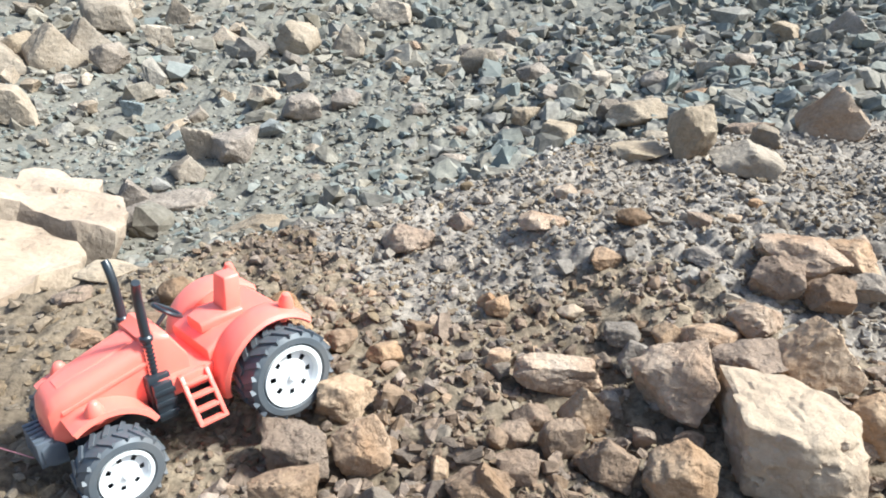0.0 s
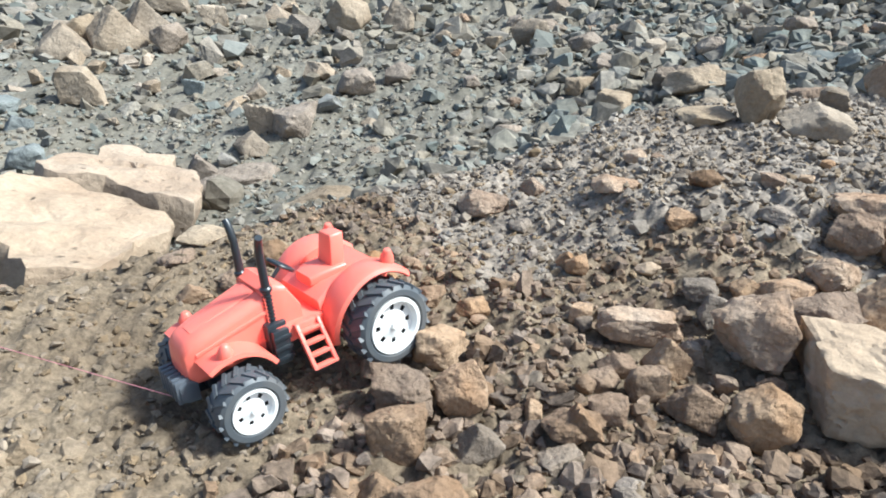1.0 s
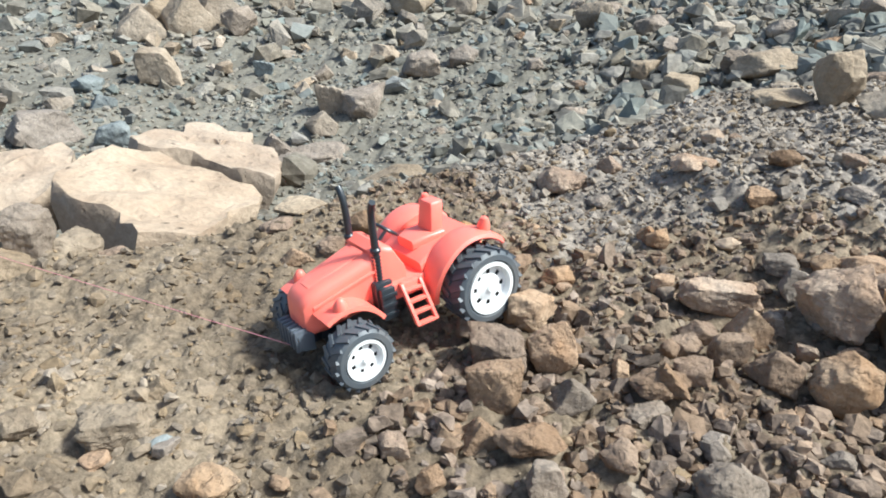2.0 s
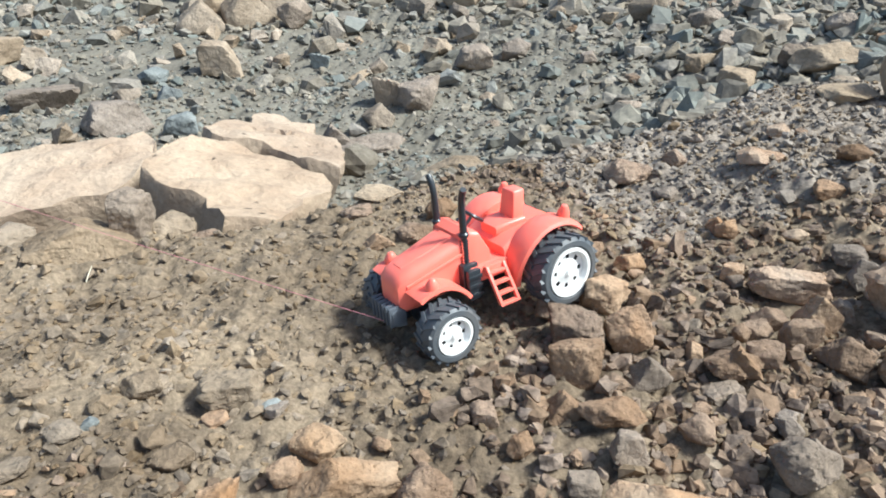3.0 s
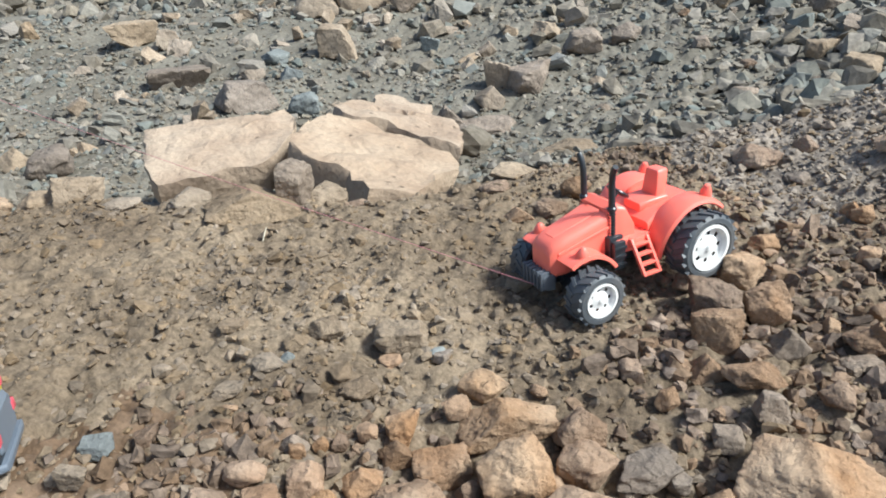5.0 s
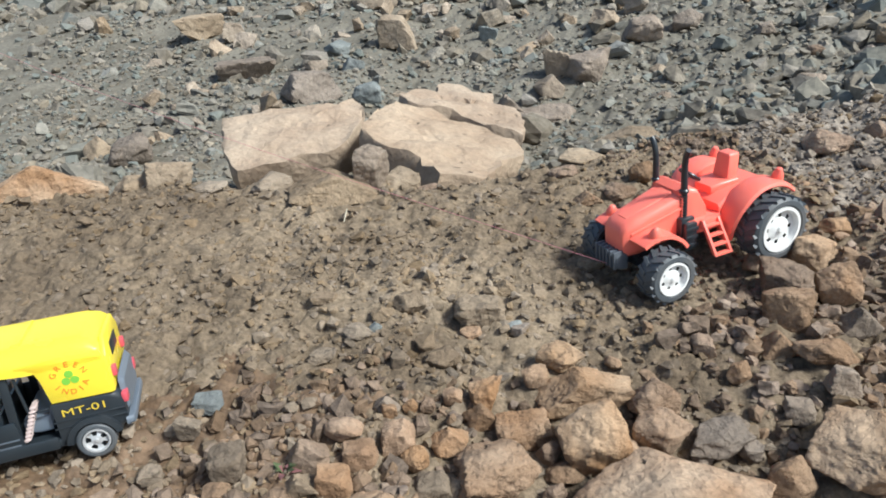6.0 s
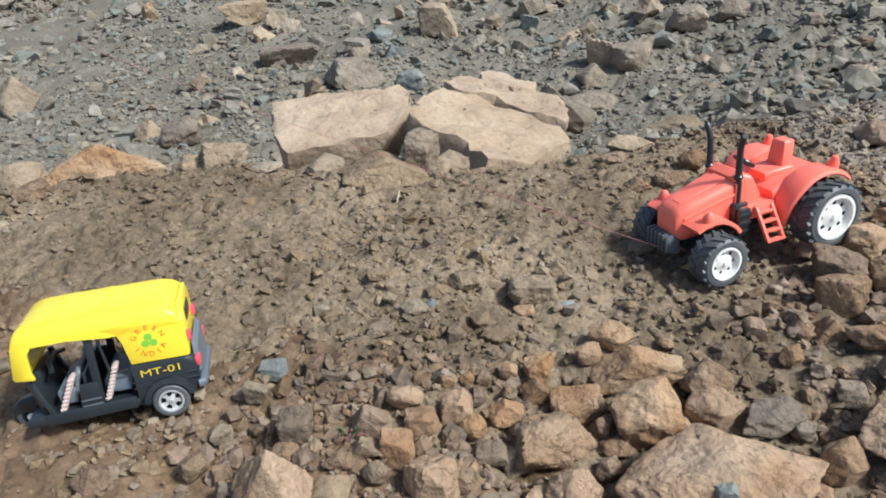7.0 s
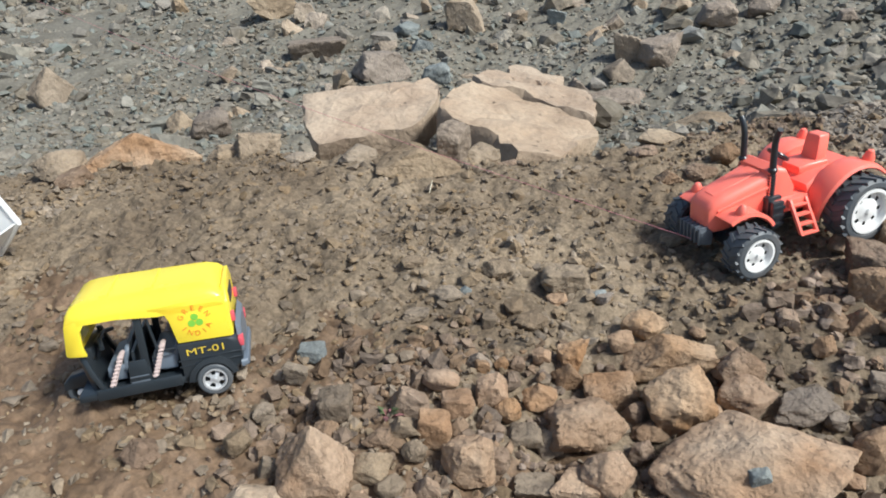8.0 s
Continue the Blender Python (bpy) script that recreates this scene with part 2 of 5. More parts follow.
def build_ground():
    out = [0.5 * 1.25 ** k for k in range(24)]
    xs = np.concatenate([-2.2 - np.array(out[::-1]), stretch((-2.2, -0.95, 0.012), (-0.95, -0.8, 0.005), (-0.8, 0.36, 0.003), (0.36, 0.6, 0.008), (0.6, 1.6, 0.018)), 1.6 + np.array(out)])
    ys = np.concatenate([-0.6 - np.array(out[::-1]), stretch((-0.6, -0.1, 0.02), (-0.1, 0.56, 0.003), (0.56, 0.8, 0.005), (0.8, 2.0, 0.016), (2.0, 4.0, 0.04)), 4.0 + np.array(out)])
    gx, gy = np.meshgrid(xs, ys)
    shape = gx.shape
    gz = fine_ground(gx.ravel(), gy.ravel()).reshape(shape)
    gz = np.where(gy > 6, np.minimum(gz, 0.9 + 0.03 * fbm(gx, gy, 3.0, 3, 61)), gz)
    wob = 0.004 * ease(0.9, 0.3, np.abs(gy - 0.2)) * ease(0.9, 0.5, np.abs(gx + 0.25))
    px = gx + wob * fbm(gx, gy, 0.006, 2, 51) * 0.5
    py = gy + wob * fbm(gx, gy, 0.006, 2, 57) * 0.5
    nx, ny = len(xs), len(ys)
    a = (np.arange(ny - 1)[:, None] * nx + np.arange(nx - 1)[None, :]).ravel()
    faces = np.stack([a, a + 1, a + nx + 1, a + nx], 1)
    mid = (gy - crest(gx) + 0.05 * fbm(gx, gy, 0.08, 3, 71))[:-1, :-1].ravel()
    grey = (gy + 0.3 * gx + 0.12 * fbm(gx, gy, 0.05, 3, 73) - 0.8 * np.maximum(-0.02 - gx, 0))[:-1, :-1].ravel()
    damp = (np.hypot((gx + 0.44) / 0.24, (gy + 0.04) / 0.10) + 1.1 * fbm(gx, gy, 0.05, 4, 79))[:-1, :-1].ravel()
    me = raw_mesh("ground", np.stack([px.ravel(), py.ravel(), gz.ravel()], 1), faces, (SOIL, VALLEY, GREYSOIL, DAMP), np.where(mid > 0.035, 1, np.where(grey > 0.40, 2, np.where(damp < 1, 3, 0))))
    return tagged(new("ground", me), "crumbly brown earth mound falling to a grey-brown gravel slope", "ground", kind="structure")


build_ground()


# ---- stones ----
def hull(seed, corners, chunky=0.6):
    """An angular lump of stone within a unit cube."""
    r = random.Random(seed)
    bm = bmesh.new()
    for k in range(corners):
        v = Vector((r.gauss(0, 1), r.gauss(0, 1), r.gauss(0, 1))).normalized()
        p = Vector([math.copysign(abs(c) ** chunky, c) for c in v])
        bm.verts.new(p * 0.5 * r.uniform(0.86, 1.06))
    got = bmesh.ops.convex_hull(bm, input=bm.verts)
    bmesh.ops.delete(bm, geom=list({g for g in got["geom_unused"] + got["geom_interior"] if isinstance(g, bmesh.types.BMVert)}), context="VERTS")
    bmesh.ops.dissolve_limit(bm, angle_limit=radians(16), verts=bm.verts, edges=bm.edges)
    lo = Vector([min(v.co[i] for v in bm.verts) for i in range(3)])
    hi = Vector([max(v.co[i] for v in bm.verts) for i in range(3)])
    for v in bm.verts:
        v.co = Vector([(v.co[i] - lo[i]) / (hi[i] - lo[i]) - 0.5 for i in range(3)])
    return bm


def stone(seed, kind, level):
    """A broken stone within a unit cube: flat breaks meeting in worn edges, with chips, pits and a gritty skin."""
    r = random.Random(seed)
    if kind == "block":
        faces = [((1, 0, 0), 0.95), ((-1, 0, 0), 0.95), ((0, 1, 0), 0.9), ((0, -1, 0), 0.9), ((0, 0, 1), 0.85), ((0, 0, -1), 0.9)]
        lean, chips, worn = 0.17, 7, 30
    elif kind == "wedge":
        faces = [((0.85, 0.1, 0.55), 0.62), ((-0.75, -0.1, 0.6), 0.66), ((0, 1, 0.35), 0.8), ((0, -1, 0.45), 0.75), ((0, 0, -1), 0.7), ((1, 0, -0.3), 0.95), ((-1, 0, -0.3), 0.95)]
        lean, chips, worn = 0.14, 5, 26
    else:
        count = 17 if kind == "round" else r.randint(10, 13)
        faces = []
        for k in range(count):
            z = 1 - 2 * (k + 0.5) / count
            a = 2.39996 * k + r.uniform(-0.35, 0.35)
            faces.append(((math.cos(a) * math.sqrt(1 - z * z), math.sin(a) * math.sqrt(1 - z * z), z), r.uniform(0.82, 1.0) if kind == "round" else r.uniform(0.74, 1.02)))
        lean, chips, worn = 0.16, 3, 19 if kind == "round" else 30
    for k in range(chips):
        faces.append(((r.gauss(0, 1), r.gauss(0, 1), r.gauss(0, 0.8)), r.uniform(1.0, 1.16)))
    normals, depths = [], []
    for v, d in faces:
        v = Vector(v).normalized() + Vector((r.gauss(0, lean), r.gauss(0, lean), r.gauss(0, lean)))
        normals.append(v.normalized()[:])
        depths.append(d)
    bm = bmesh.new()
    bmesh.ops.create_icosphere(bm, subdivisions=level, radius=1.0)
    u = np.array([v.co[:] for v in bm.verts])
    lean_on = np.maximum(u @ np.array(normals).T / np.array(depths), 0)
    co = u * ((lean_on ** worn).sum(1) ** (-1.0 / worn))[:, None]
    off = Vector((seed * 3.7, seed * 1.3, -seed * 2.1))
    for k, v in enumerate(bm.verts):
        p = Vector(co[k])
        q = p * 1.9 + off
        wave = noise.fractal(q, 0.75, 2.1, 6)
        flake = noise.cell(p * 3.2 + off + Vector((wave, -wave, wave)) * 0.7) - 0.5
        pit = max(0.0, noise.noise(p * 7.5 - off) - 0.35)
        v.co = p * (1 + 0.06 * wave + (0.012 if level > 5 else 0.034) * flake - 0.10 * pit)
    lo = Vector([min(v.co[i] for v in bm.verts) for i in range(3)])
    hi = Vector([max(v.co[i] for v in bm.verts) for i in range(3)])
    for v in bm.verts:
        v.co = Vector([(v.co[i] - lo[i]) / (hi[i] - lo[i]) - 0.5 for i in range(3)])
    bm.normal_update()
    for f in bm.faces:
        f.smooth = True
    for e in bm.edges:
        e.smooth = e.calc_face_angle(0) < radians(34)
    return bm


def to_mesh(name, bm, mat=None):
    me = bpy.data.meshes.new(name)
    bm.to_mesh(me)
    bm.free()
    if mat:
        me.materials.append(mat)
    return me


STONES = {kind: [to_mesh("rock", stone(40 * k + 7 * c, kind, 5), ROCKS["tan"]) for c in range(count)] for k, (kind, count) in enumerate((("", 10), ("block", 7), ("wedge", 4), ("round", 5)))}
STONES["big"] = [to_mesh("rock", stone(311 + 5 * c, "", 6), ROCKS["tan"]) for c in range(3)]
SMALL_STONES = {kind: [to_mesh("rock", stone(400 + 30 * k + c, kind, 4), ROCKS["tan"]) for c in range(6)] for k, kind in enumerate(("", "block", "wedge", "round", "big"))}
PEBBLES = [to_mesh("rock", stone(500 + c, ("", "block")[c % 2], 3), ROCKS["tan"]) for c in range(8)]
ROCK_WORDS = {"tan": "rough ochre-tan broken rock", "pale": "pale cream weathered rock with small pits", "brown": "dusty dark brown broken rock",
              "grey": "grey-brown angular rock", "dusty": "broken rock coated with dry brown earth", "blue": "small bluish-grey stone chip", "sand": "dusty sand-coloured broken rock"}
rock_dice = random.Random(11)
ROCK_SPOTS = []


def rock(x, y, width, depth, height, turn, colour, kind="", lift=0.0):
    """One rock, bedded in the ground by a fifth of its height."""
    if width < 0.013:
        pick = PEBBLES
    elif width < 0.028 or y > 0.6:
        pick = SMALL_STONES[kind or rock_dice.choice(("", "block", "wedge"))]
    else:
        pick = STONES[kind]
    ob = new("rock", rock_dice.choice(pick))
    spots = np.array([(x + width * a, y + depth * b) for a, b in ((0, 0), (0.35, 0), (-0.35, 0), (0, 0.35), (0, -0.35))])
    z = float(fine_ground(spots[:, 0], spots[:, 1]).mean()) + lift
    flip = rock_dice.choice((0, 180))
    ob.matrix_basis = (Matrix.Translation((x, y, z + height * 0.36)) @ pose(0, 0, 0, rock_dice.uniform(-6, 6), rock_dice.uniform(-6, 6), turn + flip + rock_dice.uniform(-8, 8))
                       @ Matrix.Diagonal((width, depth, height, 1)))
    ROCK_SPOTS.append((x, y, 0.25 * (width + depth)))
    ob.material_slots[0].link = "OBJECT"
    ob.material_slots[0].material = ROCKS[colour]
    size = "large" if width > 0.05 else ("fist-shaped" if height > 0.8 * width else ("flat" if height < 0.42 * width else "middling"))
    where = "on the earth mound" if y < float(crest(x)) else "on the gravel slope"
    return tagged(ob, f"{size} {ROCK_WORDS[colour]} {where}", "rock", "loose rocks")


def slab(place, outline, thick, seed, label):
    """A broken flat slab of pale stone: an outline with ragged edges and a dipping top."""
    r = random.Random(seed)
    bm = bmesh.new()
    ring = []
    for k, (ax, ay) in enumerate(outline):
        bx, by = outline[(k + 1) % len(outline)]
        steps = max(2, int(math.hypot(bx - ax, by - ay) / 0.014))
        for j in range(steps):
            u = j / steps
            w = 0 if j == 0 else 0.0035
            ring.append((ax + (bx - ax) * u + r.uniform(-w, w), ay + (by - ay) * u + r.uniform(-w, w)))
    cx, cy = sum(p[0] for p in ring) / len(ring), sum(p[1] for p in ring) / len(ring)
    levels = []
    for s, z in ((0.985, 0.0), (1.0, -0.004), (1.0, -0.45 * thick), (0.94, -thick)):
        levels.append([bm.verts.new((cx + (px - cx) * s + (r.uniform(-0.003, 0.003) if z < -0.005 else 0), cy + (py - cy) * s + (r.uniform(-0.003, 0.003) if z < -0.005 else 0), z)) for px, py in ring])
    n = len(ring)
    for a, b in zip(levels, levels[1:]):
        for k in range(n):
            bm.faces.new((a[k], b[k], b[(k + 1) % n], a[(k + 1) % n]))
    for s in (0.9, 0.8, 0.7, 0.6, 0.5, 0.4, 0.3, 0.2, 0.1):
        inner = [bm.verts.new((cx + (v.co.x - cx) * s / 0.985, cy + (v.co.y - cy) * s / 0.985, 0)) for v in levels[0]]
        outer = levels[0] if s == 0.9 else last
        for k in range(n):
            bm.faces.new((outer[k], outer[(k + 1) % n], inner[(k + 1) % n], inner[k]))
        last = inner
    top = bm.verts.new((cx, cy, 0))
    for k in range(n):
        bm.faces.new((last[k], last[(k + 1) % n], top))
    bm.faces.new(list(reversed(levels[-1])))
    bmesh.ops.recalc_face_normals(bm, faces=bm.faces)
    off = Vector((seed * 2.3, seed, 0))
    for v in bm.verts:
        q = Vector((v.co.x * 14, v.co.y * 14, v.co.z * 30)) + off
        v.co.z += 0.007 * noise.fractal(q, 0.8, 2, 5) + 0.004 * (noise.cell(q * 1.3) - 0.5)
        v.co.x += 0.003 * noise.noise(q * 2.0)
        v.co.y += 0.003 * noise.noise(q * 2.0 + Vector((5, 5, 5)))
    for f in bm.faces:
        f.smooth = True
    bm.normal_update()
    for e in bm.edges:
        e.smooth = len(e.link_faces) == 2 and e.calc_face_angle(0) < radians(38)
    ob = new("stone_slab", to_mesh("stone_slab", bm, ROCKS["pale"]))
    ob.matrix_basis = place
    return tagged(ob, label, "stone slab", "pale slabs")

rock(-0.174, 0.122, 0.058, 0.026, 0.024, 27, "tan", "wedge")
rock(-0.161, 0.090, 0.040, 0.031, 0.041, 27, "tan", "round")
rock(-0.148, 0.092, 0.025, 0.020, 0.015, 27, "tan")
rock(-0.129, 0.108, 0.032, 0.025, 0.026, 27, "tan")
rock(-0.135, 0.127, 0.030, 0.023, 0.018, 27, "brown")
rock(-0.200, 0.089, 0.031, 0.024, 0.019, 27, "tan", "block")
rock(-0.204, 0.054, 0.045, 0.035, 0.027, 27, "tan")
rock(-0.184, 0.026, 0.030, 0.023, 0.031, 27, "tan", "round")
rock(-0.174, 0.057, 0.015, 0.012, 0.016, 27, "brown")
rock(-0.171, 0.074, 0.027, 0.013, 0.011, 27, "brown")
rock(-0.183, 0.079, 0.014, 0.011, 0.015, 27, "brown")
rock(-0.225, 0.101, 0.021, 0.017, 0.016, 27, "tan", "block")
rock(-0.225, 0.088, 0.018, 0.014, 0.016, 27, "brown")
rock(-0.243, 0.094, 0.012, 0.009, 0.012, 27, "tan", "block")
rock(-0.255, 0.084, 0.009, 0.007, 0.010, 27, "brown", "block")
rock(-0.263, 0.078, 0.009, 0.007, 0.009, 27, "tan", "block")
rock(-0.271, 0.068, 0.009, 0.007, 0.010, 27, "tan")
rock(-0.258, 0.051, 0.021, 0.016, 0.020, 27, "tan", "block")
rock(-0.235, 0.066, 0.024, 0.018, 0.013, 27, "tan")
rock(-0.246, 0.045, 0.016, 0.013, 0.015, 27, "tan", "round")
rock(-0.269, 0.031, 0.019, 0.015, 0.013, 27, "tan", "block")
rock(-0.286, 0.044, 0.022, 0.017, 0.012, 27, "tan", "round")
rock(-0.296, 0.022, 0.025, 0.019, 0.019, 27, "brown")
rock(-0.273, 0.010, 0.019, 0.015, 0.020, 27, "tan", "block")
rock(-0.249, 0.000, 0.028, 0.022, 0.029, 27, "tan")
rock(-0.298, -0.007, 0.018, 0.014, 0.008, 27, "brown")
rock(-0.289, 0.003, 0.019, 0.015, 0.011, 27, "dusty")
rock(-0.276, -0.007, 0.015, 0.012, 0.016, 27, "dusty")
rock(-0.292, -0.025, 0.021, 0.017, 0.014, 27, "dusty", "block")
rock(-0.315, -0.040, 0.042, 0.033, 0.043, 27, "tan", "wedge")
rock(-0.336, -0.063, 0.038, 0.023, 0.016, 27, "pale")
rock(-0.330, 0.001, 0.020, 0.016, 0.021, 27, "dusty")
rock(-0.374, 0.021, 0.015, 0.011, 0.015, 27, "dusty")
rock(-0.374, -0.011, 0.012, 0.009, 0.013, 27, "dusty")
rock(-0.371, -0.036, 0.016, 0.013, 0.014, 27, "dusty")
rock(-0.345, -0.042, 0.015, 0.012, 0.016, 27, "dusty")
rock(-0.233, 0.034, 0.022, 0.017, 0.010, 27, "dusty")
rock(-0.219, 0.039, 0.018, 0.014, 0.015, 27, "dusty")
rock(-0.216, 0.007, 0.022, 0.017, 0.010, 27, "dusty")
rock(-0.199, 0.016, 0.025, 0.020, 0.018, 27, "tan")
rock(-0.278, -0.030, 0.017, 0.014, 0.011, 27, "dusty")
rock(-0.262, -0.021, 0.014, 0.011, 0.014, 27, "tan")
rock(-0.117, 0.058, 0.109, 0.063, 0.046, 27, "tan", "big")
rock(-0.116, 0.043, 0.012, 0.010, 0.013, 27, "blue", lift=0.026)
rock(-0.065, 0.100, 0.027, 0.021, 0.028, 27, "brown")
rock(-0.083, 0.114, 0.014, 0.011, 0.013, 27, "grey")
rock(-0.100, 0.115, 0.036, 0.024, 0.015, 27, "grey")
rock(-0.377, 0.042, 0.019, 0.015, 0.009, 27, "blue")
rock(-0.354, 0.054, 0.014, 0.011, 0.011, 27, "brown")
rock(-0.193, 0.145, 0.030, 0.024, 0.017, 27, "tan")
rock(-0.202, 0.124, 0.017, 0.014, 0.014, 27, "brown", "block")
rock(-0.202, 0.027, 0.009, 0.007, 0.009, 27, "brown")
rock(-0.237, 0.010, 0.013, 0.010, 0.013, 27, "brown")
rock(-0.271, -0.029, 0.014, 0.010, 0.006, 27, "brown")
rock(-0.329, -0.013, 0.015, 0.012, 0.013, 27, "brown")
rock(-0.129, 0.098, 0.013, 0.006, 0.005, 27, "brown")
rock(0.170, 0.262, 0.064, 0.064, 0.047, -18, "pale", "block")
rock(0.123, 0.292, 0.047, 0.037, 0.050, 1, "tan")
rock(0.210, 0.318, 0.045, 0.035, 0.038, 1, "tan", "wedge")
rock(0.220, 0.271, 0.034, 0.027, 0.036, 1, "tan")
rock(0.165, 0.295, 0.029, 0.023, 0.026, 1, "tan", "block")
rock(0.174, 0.318, 0.043, 0.033, 0.020, 1, "brown")
rock(0.136, 0.344, 0.020, 0.016, 0.014, 1, "tan")
rock(0.160, 0.338, 0.039, 0.024, 0.016, 1, "tan")
rock(0.188, 0.348, 0.034, 0.027, 0.023, 1, "tan")
rock(0.067, 0.319, 0.052, 0.024, 0.022, 1, "tan", "block")
rock(0.077, 0.291, 0.025, 0.019, 0.026, 1, "tan", "wedge")
rock(0.092, 0.293, 0.013, 0.010, 0.014, 1, "grey", "block")
rock(0.082, 0.251, 0.031, 0.024, 0.027, 1, "brown")
rock(0.114, 0.244, 0.036, 0.028, 0.035, 1, "tan", "round")
rock(0.062, 0.269, 0.023, 0.018, 0.023, 1, "brown")
rock(0.049, 0.291, 0.023, 0.018, 0.013, 1, "brown")
rock(0.039, 0.247, 0.023, 0.018, 0.017, 1, "brown")
rock(0.022, 0.233, 0.023, 0.018, 0.020, 1, "brown")
rock(0.040, 0.277, 0.020, 0.016, 0.013, 1, "brown")
rock(0.034, 0.335, 0.015, 0.012, 0.011, 1, "tan")
rock(0.109, 0.349, 0.022, 0.017, 0.012, 1, "grey")
rock(0.111, 0.323, 0.021, 0.016, 0.022, 1, "grey", "block")
rock(-0.050, 0.289, 0.034, 0.027, 0.029, 1, "tan")
rock(-0.037, 0.252, 0.029, 0.023, 0.031, 1, "tan", "round")
rock(-0.068, 0.249, 0.035, 0.027, 0.026, 1, "brown", "block")
rock(-0.084, 0.272, 0.020, 0.016, 0.021, 1, "brown")
rock(-0.033, 0.336, 0.023, 0.018, 0.014, 1, "tan")
rock(0.106, 0.276, 0.012, 0.009, 0.012, 1, "brown")
rock(0.127, 0.268, 0.017, 0.013, 0.013, 1, "brown")
rock(0.030, 0.269, 0.012, 0.009, 0.012, 1, "brown")
rock(0.082, 0.376, 0.018, 0.014, 0.010, 1, "pale")
rock(0.115, 0.310, 0.013, 0.010, 0.009, 1, "grey")
rock(-0.066, 0.217, 0.032, 0.025, 0.027, 16, "brown", "block")
rock(-0.027, 0.218, 0.026, 0.020, 0.021, 16, "grey")
rock(-0.047, 0.184, 0.036, 0.021, 0.015, 16, "brown")
rock(-0.071, 0.189, 0.022, 0.017, 0.015, 16, "brown")
rock(-0.025, 0.123, 0.071, 0.049, 0.043, 16, "tan", "big")
rock(0.021, 0.235, 0.035, 0.024, 0.015, 16, "brown")
rock(-0.060, 0.145, 0.017, 0.013, 0.013, 16, "grey")
rock(-0.092, 0.160, 0.015, 0.012, 0.015, 16, "brown")
rock(-0.040, 0.162, 0.019, 0.015, 0.019, 16, "grey")
rock(0.011, 0.216, 0.023, 0.018, 0.010, 16, "grey")
rock(-0.095, 0.125, 0.023, 0.018, 0.010, 16, "grey")
rock(-0.112, 0.177, 0.016, 0.013, 0.013, 16, "brown")
rock(0.040, 0.161, 0.033, 0.026, 0.027, 13, "grey")
rock(-0.300, 0.162, 0.024, 0.019, 0.015, 13, "dusty")
rock(-0.253, 0.171, 0.035, 0.028, 0.018, 13, "dusty", "block")
rock(-0.260, 0.121, 0.022, 0.017, 0.011, 13, "dusty")
rock(-0.318, 0.121, 0.022, 0.017, 0.008, 13, "dusty")
rock(-0.333, 0.099, 0.019, 0.015, 0.007, 13, "dusty")
rock(-0.245, 0.202, 0.017, 0.013, 0.009, 13, "dusty")
rock(-0.362, 0.151, 0.020, 0.015, 0.007, 13, "dusty")
rock(-0.313, 0.145, 0.017, 0.014, 0.007, 13, "dusty")
rock(-0.197, 0.255, 0.022, 0.017, 0.009, 13, "dusty")
rock(-0.101, 0.365, 0.042, 0.032, 0.030, 11, "tan")
rock(-0.088, 0.333, 0.043, 0.035, 0.019, 24, "tan")
rock(-0.060, 0.343, 0.021, 0.016, 0.016, 4, "brown")
rock(-0.179, 0.398, 0.027, 0.022, 0.021, 15, "brown")
rock(-0.195, 0.371, 0.030, 0.025, 0.013, 25, "brown")
rock(-0.173, 0.311, 0.030, 0.026, 0.021, 35, "grey")
rock(-0.142, 0.347, 0.033, 0.029, 0.016, 27, "grey")
rock(-0.218, 0.344, 0.023, 0.019, 0.013, 37, "brown")
rock(-0.129, 0.369, 0.015, 0.012, 0.013, 22, "blue")
rock(-0.263, 0.859, 0.104, 0.082, 0.026, 16, "sand")
rock(0.238, 0.409, 0.063, 0.045, 0.028, -35, "tan")
rock(0.215, 0.384, 0.034, 0.032, 0.030, -34, "brown")
rock(0.240, 0.368, 0.030, 0.026, 0.028, -28, "brown")
rock(0.269, 0.404, 0.039, 0.034, 0.022, -33, "tan")
rock(0.174, 0.415, 0.028, 0.024, 0.013, -32, "grey")
rock(0.268, 0.381, 0.029, 0.021, 0.020, -41, "grey")
rock(0.036, 0.380, 0.017, 0.012, 0.015, 7, "tan")
rock(0.240, 0.655, 0.048, 0.041, 0.062, -18, "sand")
rock(0.363, 1.314, 0.127, 0.111, 0.050, -21, "sand")
rock(0.191, 0.660, 0.059, 0.055, 0.015, -7, "sand")
rock(0.281, 0.620, 0.070, 0.062, 0.032, -24, "sand")
rock(0.334, 0.697, 0.033, 0.030, 0.027, -19, "sand")
rock(0.429, 0.759, 0.073, 0.063, 0.064, -19, "tan")
rock(0.138, 0.459, 0.026, 0.022, 0.015, -19, "brown")
rock(-0.467, 1.233, 0.057, 0.047, 0.073, 14, "sand")
rock(-0.393, 1.231, 0.100, 0.075, 0.060, 23, "grey")
rock(-0.459, 1.142, 0.069, 0.062, 0.045, 33, "sand")
rock(-0.515, 1.032, 0.075, 0.069, 0.059, 28, "grey")
rock(-0.438, 1.042, 0.109, 0.079, 0.027, 23, "grey")
rock(-0.458, 0.928, 0.055, 0.051, 0.038, 33, "grey")
rock(-0.332, 1.485, 0.090, 0.074, 0.059, 12, "grey")
rock(0.073, 1.790, 0.097, 0.074, 0.074, -10, "sand")
rock(-0.437, 2.015, 0.137, 0.099, 0.107, 22, "sand")
rock(-0.307, 2.068, 0.104, 0.090, 0.099, 0, "sand")
